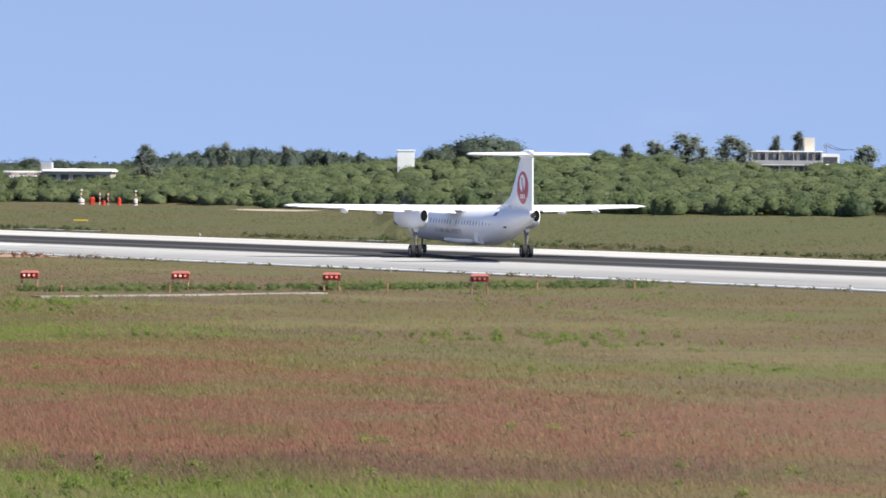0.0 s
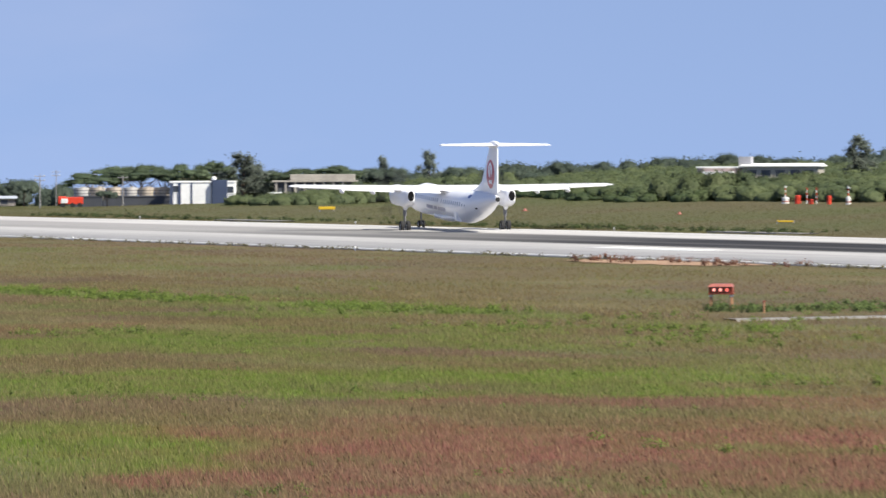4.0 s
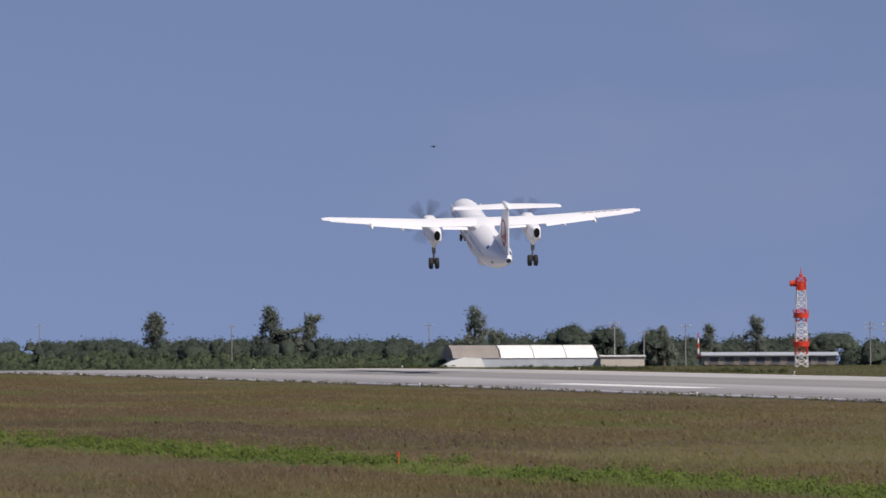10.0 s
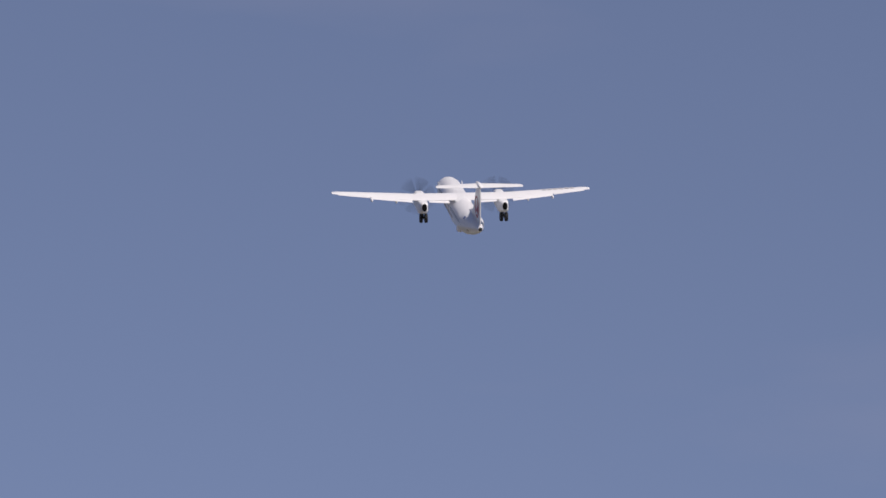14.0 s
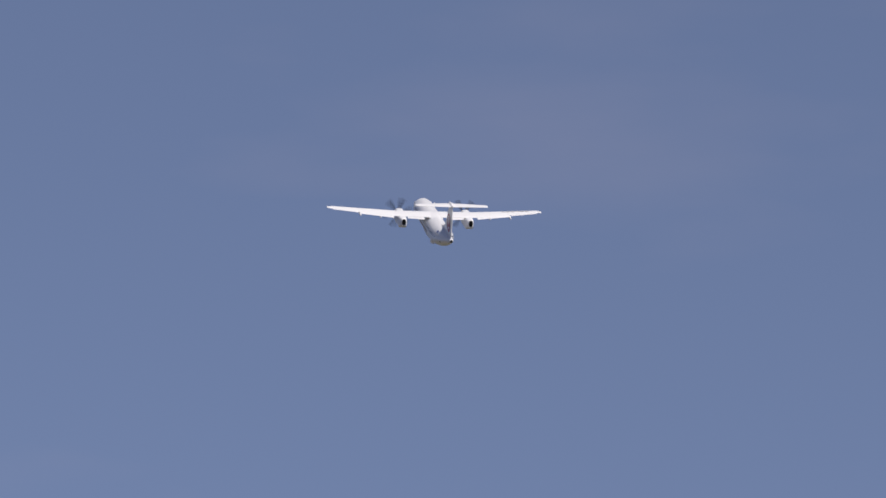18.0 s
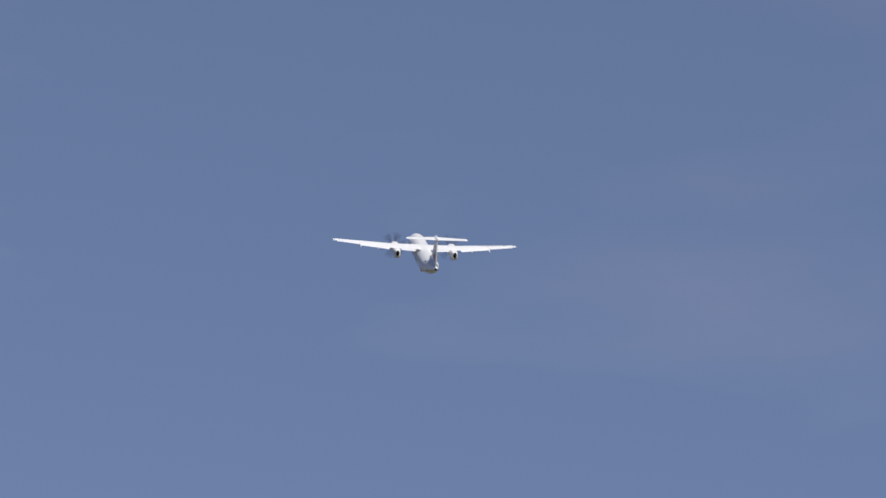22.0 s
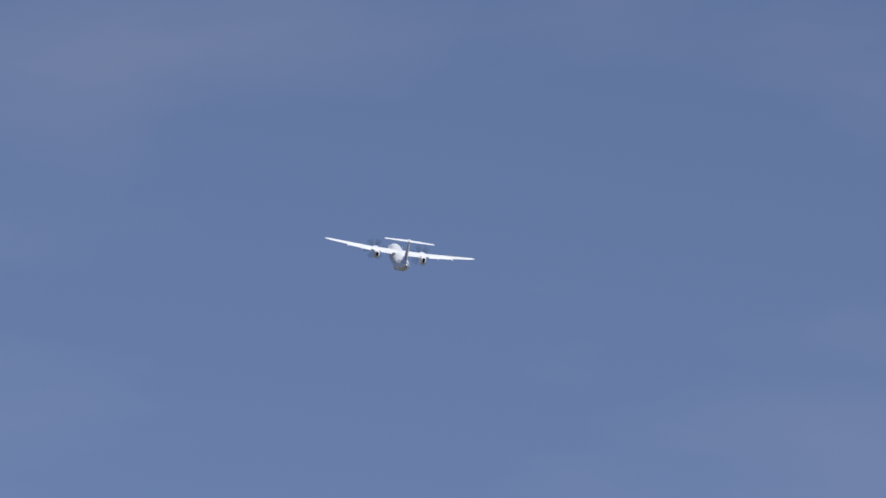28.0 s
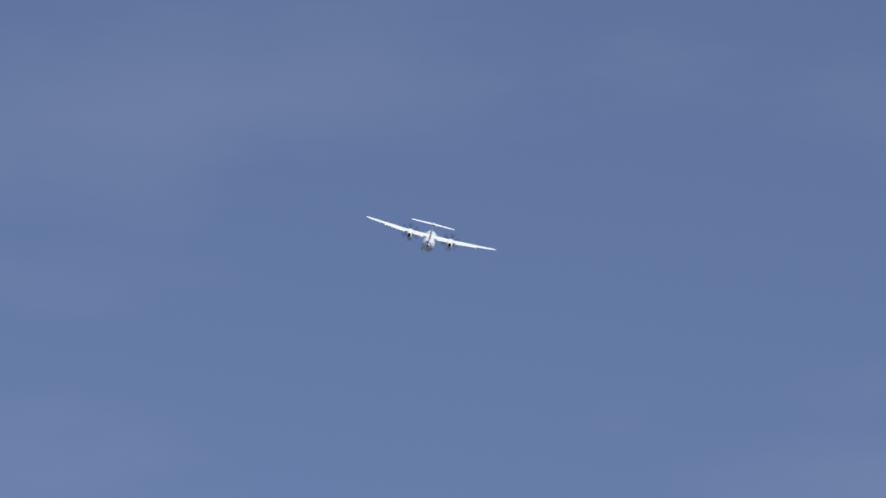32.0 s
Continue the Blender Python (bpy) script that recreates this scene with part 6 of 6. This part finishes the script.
def build_papi():
    """Four slope-indicator lamps on legs, with stakes and a concrete strip in front."""
    bank = [(69.4, 55.1), (76.8, 50.2), (83.3, 44.0), (89.4, 37.7)]
    for i, (x, y) in enumerate(bank):
        lit = i < 2
        p = thing("approach_light", "red box-shaped approach slope light on four legs, " + ("lit red" if lit else "dimly lit red"), "airfield light", "approach slope lights", pose(x, y, ground_z(x, y), 0, 0, -36) @ Matrix.Diagonal((1.05, 1.05, 1.22, 1)))
        bm = bmesh.new()
        loft(bm, [[(-0.50, -0.52, 0.58), (0.50, -0.52, 0.58), (0.50, 0.55, 0.58), (-0.50, 0.55, 0.58)], [(-0.50, -0.56, 0.80), (0.50, -0.56, 0.80), (0.50, 0.55, 0.80), (-0.50, 0.55, 0.80)]])
        bmesh.ops.bevel(bm, geom=list(bm.edges), offset=0.02, segments=1, affect="EDGES")
        part("housing", bm, ORANGE, p)
        # the lid is a paler red than the housing
        bm = bmesh.new()
        loft(bm, [[(-0.53, -0.64, 0.803), (0.53, -0.64, 0.803), (0.53, 0.58, 0.803), (-0.53, 0.58, 0.803)], [(-0.42, -0.46, 0.90), (0.42, -0.46, 0.90), (0.42, 0.46, 0.90), (-0.42, 0.46, 0.90)]])
        bmesh.ops.bevel(bm, geom=list(bm.edges), offset=0.012, segments=1, affect="EDGES")
        part("lid", bm, DULL_RED, p, "paler red lid with a hood over the lenses")
        for dx in (-0.27, 0, 0.27):
            bm = bmesh.new()
            tube(bm, (dx, -0.54, 0.70), (dx, -0.585, 0.70), 0.075, 0.075, 12)
            rim = part("lens_rim", bm, METAL, p)
            bm = bmesh.new()
            tube(bm, (dx, -0.575, 0.70), (dx, -0.595, 0.70), 0.05, 0.045, 12)
            part("lens", bm, (LAMP_WARM if dx < 0.2 else LAMP_RED) if lit else (LAMP_RED if i == 2 else LAMP_OFF), rim, "glowing red lens")
        for sx in (-0.42, 0.42):
            for sy in (-0.42, 0.42):
                bm = bmesh.new()
                tube(bm, (sx * 1.05, sy * 1.05, -0.1), (sx, sy, 0.6), 0.04, 0.035, 8)
                leg = part("leg", bm, LEG_TAN, p)
                bm = bmesh.new()
                tube(bm, (sx * 1.01, sy * 1.01, 0.44), (sx * 1.01, sy * 1.01, 0.50), 0.06, 0.06, 8)
                part("leg_collar", bm, METAL, leg)
        boxed("tray", (1.06, 1.1, 0.04), ORANGE, p, (0, 0, 0.535), 0.01)
    for x, y in ((67.0, 48.0), (73.5, 46.5), (77.5, 46.0), (86.0, 42.1), (96.0, 40.5), (101.9, 38.5)):
        s = thing("marker_stake", "short rusty marker stake in the grass", "stake", "marker stakes", pose(x, y, ground_z(x, y)))
        bm = bmesh.new()
        tube(bm, (0, 0, -0.1), (0, 0, 0.5), 0.045, 0.04, 8)
        part("post", bm, LEG_TAN, s)
        bm = bmesh.new()
        tube(bm, (0, 0, 0.5), (0, 0, 0.58), 0.055, 0.05, 8)
        part("cap", bm, ORANGE, s)
    v, n = [], 18
    for i in range(n):
        f = i / (n - 1)
        x, y = 62.0 + f * 18.5, 42.9 - f * 1.9 + math.sin(f * 9) * 0.12
        for k, dz in ((-0.62, -0.1), (-0.58, 0.05), (0.58, 0.05), (0.62, -0.1)):
            v.append((x + 0.1 * k, y + k, ground_z(x, y) + dz))
    f = [(i * 4 + k, i * 4 + k + 1, i * 4 + 5 + k, i * 4 + 4 + k) for i in range(n - 1) for k in range(3)]
    tagged(mesh_np("concrete_path", np.array(v), np.array(f), CONCRETE), "pale concrete path in front of the approach lights", "path", kind="structure")


def build_markers():
    for x, y, h, r, col in ((216.0, 272.6, 0.65, 0.36, "w"), (216.0, 270.4, 0.85, 0.31, "o"), (216.4, 269.4, 0, 0, "s"), (215.8, 267.8, 0.5, 0.24, "o"), (216.0, 267.1, 0, 0, "s"), (216.0, 264.9, 0.85, 0.22, "o"), (216.0, 261.6, 0.75, 0.24, "w")):
        z = ground_z(x, y)
        t = thing("marker_drum" if col != "s" else "marker_pole", {"w": "white drum marker with a striped pole", "o": "bright orange marker drum", "s": "thin red and white striped marker pole"}[col], "airfield marker", "runway works markers", pose(x, y, z))
        if col != "s":
            bm = bmesh.new()
            loft(bm, [ellipse(0, 0, r * k, r * k, 14) for k in (1,)] + [ellipse(-h * f, 0, r * k, r * k, 14) for f, k in ((0.06, 1.0), (0.33, 0.95), (0.36, 0.9), (0.64, 0.9), (0.67, 0.95), (0.95, 0.9), (1.0, 0.8))])
            bmesh.ops.rotate(bm, verts=bm.verts, cent=(0, 0, 0), matrix=Matrix.Rotation(radians(-90), 3, "X"))
            part("drum", bm, TOWER_WHITE if col == "w" else SIGN_RED, t)
        if col == "w":
            bm = bmesh.new()
            tube(bm, (0, 0, h * 0.24), (0, 0, h * 0.42), r * 1.0, r * 0.98, 14)
            part("band", bm, DULL_RED, t)
        if col != "o":
            for i in range(5):
                bm = bmesh.new()
                tube(bm, (0, 0, 0.35 + i * 0.25), (0, 0, 0.60 + i * 0.25), 0.05, 0.05, 8)
                part("pole_band", bm, SIGN_RED if i % 2 == 0 else TOWER_WHITE, t)
            if col == "w":
                bm = bmesh.new()
                tube(bm, (0, 0, 1.56), (0, 0, 1.76), 0.12, 0.10, 8)
                part("pole_head", bm, TOWER_WHITE, t)
            else:
                bm = bmesh.new()
                tube(bm, (0, 0, -0.1), (0, 0, 0.36), 0.05, 0.05, 8)
                part("pole_band", bm, TOWER_WHITE, t)
    for x, y, turn in ((184.8, 310.0, 29.0), (182.8, 222.2, 37.0)):
        s = thing("taxiway_sign", "low yellow airfield guidance sign in the grass", "sign", "yellow signs", pose(x, y, ground_z(x, y), 0, 0, -turn))
        boxed("board", (1.65 if y > 300 else 1.4, 0.22, 0.30 if y > 300 else 0.14), YELLOW, s, (0, 0, 0.22 if y > 300 else 0.1), 0.03)
        for dx in (-0.7, 0.7):
            boxed("foot", (0.1, 0.14, 0.3), METAL, s, (dx, 0, -0.05), 0.01)
    for x, y in ((193.6, 256.5), (194.4, 286.4)):
        s = thing("orange_cone", "small orange ground marker in the grass", "airfield marker", "orange cones", pose(x, y, ground_z(x, y)))
        bm = bmesh.new()
        tube(bm, (0, 0, 0), (0, 0, 0.26), 0.2, 0.07, 12)
        part("cone", bm, DULL_RED, s)
        boxed("base", (0.5, 0.5, 0.06), ORANGE, s, (0, 0, -0.02), 0.01)
    s = thing("red_sign_board", "low faded red airfield board in the grass", "sign", m=pose(188, 160.3, ground_z(188, 160.3), 0, 0, -34))
    boxed("board", (2.3, 0.15, 0.42), DULL_RED, s, (0, 0, 0.16), 0.02)
    for dx in (-0.9, 0.9):
        boxed("foot", (0.1, 0.12, 0.25), METAL, s, (dx, 0, -0.05), 0.01)
    # red peg beside the ditch
    x, y = 51.6, 150.6
    s = thing("marker_peg", "short red marker peg beside the green ditch", "marker", m=pose(x, y, ground_z(x, y)))
    bm = bmesh.new()
    tube(bm, (0, 0, -0.1), (0, 0, 0.32), 0.035, 0.035, 10)
    part("peg", bm, SIGN_RED, s)
    bm = bmesh.new()
    tube(bm, (0, 0, 0.32), (0, 0, 0.36), 0.045, 0.04, 10)
    part("cap", bm, SIGN_RED, s)
    # white post by the wood
    x, y = 189.0, 520.0
    s = thing("white_post", "short white painted post before the wood", "post", m=pose(x, y, ground_z(x, y)))
    bm = bmesh.new()
    tube(bm, (0, 0, -0.2), (0, 0, 1.3), 0.25, 0.22, 10)
    part("post", bm, TOWER_WHITE, s)
    bm = bmesh.new()
    tube(bm, (0, 0, 1.3), (0, 0, 1.5), 0.15, 0.1, 10)
    part("cap", bm, TOWER_WHITE, s)
    # red fire truck beside the tower
    x, y = 200.6, 406.0
    k = thing("red_truck", "parked red service truck with a white cab panel", "truck", m=pose(x, y, ground_z(x, y) + 0.02, 0, 0, -25))
    boxed("body", (2.3, 1.5, 0.85), SIGN_RED, k, (0.35, 0, 0.42), 0.06)
    boxed("cab", (0.95, 1.45, 0.95), SIGN_RED, k, (-1.05, 0, 0.42), 0.1)
    boxed("cab_panel", (0.8, 0.08, 0.55), TOWER_WHITE, k, (-0.75, -0.76, 0.55), 0.02, "white panel on the cab")
    boxed("windscreen", (0.06, 1.2, 0.36), WINDOW, k, (-1.53, 0, 0.92), 0.01)
    for dx in (-1.0, 0.2, 1.1):
        for dy in (-0.68, 0.68):
            bm = bmesh.new()
            tube(bm, (dx, dy - 0.1, 0.3), (dx, dy + 0.1, 0.3), 0.3, 0.3, 14)
            part("wheel", bm, RUBBER, k)
    # edge lights along both sides of the runway
    for side, x in ((0, RUNWAY_L - 1.6), (1, RUNWAY_R + 1.6)):
        for i in range(13):
            y = 30 + i * 46 + side * 9
            e = thing("edge_light", "small white runway edge light", "airfield light", "runway edge lights", pose(x, y, ground_z(x, y)))
            bm = bmesh.new()
            tube(bm, (0, 0, -0.05), (0, 0, 0.16), 0.05, 0.04, 8)
            part("stem", bm, METAL, e)
            bm = bmesh.new()
            tube(bm, (0, 0, 0.16), (0, 0, 0.27), 0.075, 0.05, 10)
            part("lamp_head", bm, TOWER_WHITE, e)


def build_bird():
    """A small dark bird that crosses the sky in front of the climbing aircraft."""
    b = thing("bird", "small dark bird in gliding flight with spread wings", "bird")
    bm = bmesh.new()
    loft(bm, [ellipse(y, 0, r, r, 8) for y, r in ((0.10, 0.006), (0.08, 0.02), (0.03, 0.03), (-0.03, 0.026), (-0.08, 0.012), (-0.13, 0.016))])
    part("body", bm, BIRD_DARK, b, smooth=True)
    for side in (-1, 1):
        bm = bmesh.new()
        loft(bm, [[(side * x, y0, z + 0.004), (side * x, y1, z + 0.002), (side * x, y1, z - 0.002), (side * x, y0, z - 0.004)] for x, y0, y1, z in ((0.015, 0.05, -0.03, 0.01), (0.10, 0.07, 0.0, 0.035), (0.20, 0.02, -0.03, 0.04), (0.26, -0.03, -0.05, 0.03))])
        part("wing", bm, BIRD_DARK, b)
    return b


BIRD = build_bird()


def build_marks():
    """Painted bars and kerb slabs on and beside the runway."""
    def bar(x0, x1, y0, y1, m, name, label, lift=0.012):
        tagged(strip(name, x0, x1, y0, y1, lift, m, 3.0, RUNWAY), label)
    bar(129.0, 132.0, 152, 166, MARKING, "touchdown_bar", "white painted touchdown bar")
    bar(124.0, 127.4, 290, 316, MARKING, "touchdown_bar", "white painted touchdown bar")
    for y0, y1 in ((196, 210), (286, 300), (150, 156)):
        tagged(strip("drain_slab", RUNWAY_R + 2.5, RUNWAY_R + 4.2, y0, y1, 0.10, CONCRETE, 3.0), "pale concrete drain slab beside the runway", "slab", kind="structure")
    # bare earth patch at the near edge
    rng = np.random.default_rng(8)
    n = 40
    a = np.linspace(0, 2 * np.pi, n, endpoint=False)
    rr = 1 + rng.normal(0, 0.12, n)
    px, py = 109.4 + np.cos(a) * 3.0 * rr, 124 + np.sin(a) * 9.0 * rr
    v = np.concatenate([[[109.4, 124, ground_z(109.4, 124) + 0.16]], np.stack([px, py, height(px, py) + 0.02], 1)])
    f = np.array([(0, 1 + i, 1 + (i + 1) % n) for i in range(n)])
    tagged(mesh_np("bare_patch", v, f, BARE), "patch of bare reddish earth at the runway edge", "soil", kind="structure")
    px, py = 214 + np.cos(a) * 2.2 * rr, 232 + np.sin(a) * 7.0 * rr
    v = np.concatenate([[[214, 232, ground_z(214, 232) + 0.1]], np.stack([px, py, height(px, py) + 0.02], 1)])
    tagged(mesh_np("bare_track", v, f, TRACK), "pale bare track below the scrub", "soil", kind="structure")


build_buildings()
build_tower()
for row in ((205.6, 490.7, 4.5, 2), (208.6, 489.4, 3.5, 1), (212.8, 487.5, 4.2, 1), (188.7, 388.8, 4.4, 2), (195.1, 385.2, 3.2, 1), (197.1, 384.0, 4.2, 1), (243.3, 503.1, 4.4, 2),
            (248.2, 501.1, 4.0, 1), (187.5, 569.8, 4.2, 1), (210.3, 560.3, 4.3, 1), (192, 670, 4.2, 1), (182, 770, 4.0, 2), (378, 326, 9.2, 1)):
    utility_pole(*row)
build_papi()
for dx, dz in ((-0.5, 0.0), (0.5, 0.05)):                  # wires from the roof to the pole and on behind the trees
    bm = bmesh.new()
    a, b, c = Vector((350 + dx, 290.5, 8.3 + dz)), Vector((378 + dx, 326, 9.05 + dz)), Vector((402 + dx, 352, 8.6 + dz))
    for p, q in ((a, b), (b, c)):
        run = [p.lerp(q, k / 8) - Vector((0, 0, 1.4 * (k / 8) * (1 - k / 8))) for k in range(9)]
        for u, w in zip(run, run[1:]):
            tube(bm, u, w, 0.03, 0.03, 5)
    tagged(part("power_cable", bm, RUBBER), "thin sagging black power cable above the trees", "cable", "power cables")
build_markers()
build_marks()


# ---------------------------------------------------------------- what moves


def motions():
    path = [(9.0, 64.89, 198.26, 13.31), (9.5, 67.45, 197.05, 12.48), (10.0, 70.34, 195.85, 12.23), (10.5, 73.58, 194.6, 12.29), (11.0, 77.53, 193.17, 12.63), (11.5, 81.78, 191.81, 13.3)]
    path = [(0.0, 6.0, 226.0, 42.0), (8.0, 59.9, 200.6, 15.6)] + path + [(13.0, 96.0, 187.0, 17.5), (32.0, 290.0, 130.0, 95.0)]
    walk(BIRD, [(t, pose(x, y, z, 0, 12 * math.sin(t * 5), -106)) for t, x, y, z in path])
    walk(AIRLINER, [(r[0], body_pose(*r[1:])) for r in FLIGHT])
    for side, pr in zip((-1, 1), PROPS):
        base = pose(side * 4.4, 4.8, 3.40)
        walk(pr, [(i / 120, base @ pose(0, 0, 0, 0, (i * 44.0 + side * 7) % 360)) for i in range(3841)])
    for side, outer in zip((-1, 1), WINGS):
        base = pose(side * 5.4, 0, 4.06)
        walk(outer, [(t, base @ pose(0, 0, 0, 0, -side * a)) for t, a in ((0, 0.2), (4.5, 0.6), (6.5, 1.4), (8.0, 2.7), (32, 2.7))])
    for side, leg in zip((-1, 1), GEARS):
        base = pose(side * 4.4, 0, 2.4)
        walk(leg, [(t, base @ pose(0, dy, dz) @ pose(0, 0, 0, a)) for t, a, dy, dz in ((0, 0, 0, 0.22), (5.0, 0, 0, 0.22), (5.5, 0, 0, 0.20), (6.0, 0, 0, 0.12), (6.6, 0, 0, 0), (12.2, 0, 0, 0), (13.0, -24, 0, 0), (13.5, -46, 0.1, 0.15), (14.0, -68, 0.25, 0.35), (15.0, -88, 0.65, 0.75), (32, -88, 0.65, 0.75))])
    base = pose(0, 13.94, 1.85)
    walk(NOSE, [(t, base @ pose(0, 0, dz) @ pose(0, 0, 0, a)) for t, a, dz in ((0, 0, 0.49), (2.0, 0, 0.47), (3.0, 0, 0.44), (4.0, 0, 0.2), (5.5, 0, 0), (12.2, 0, 0), (13.0, 30, 0), (14.0, 70, 0), (14.8, 86, 0), (32, 86, 0))])


motions()
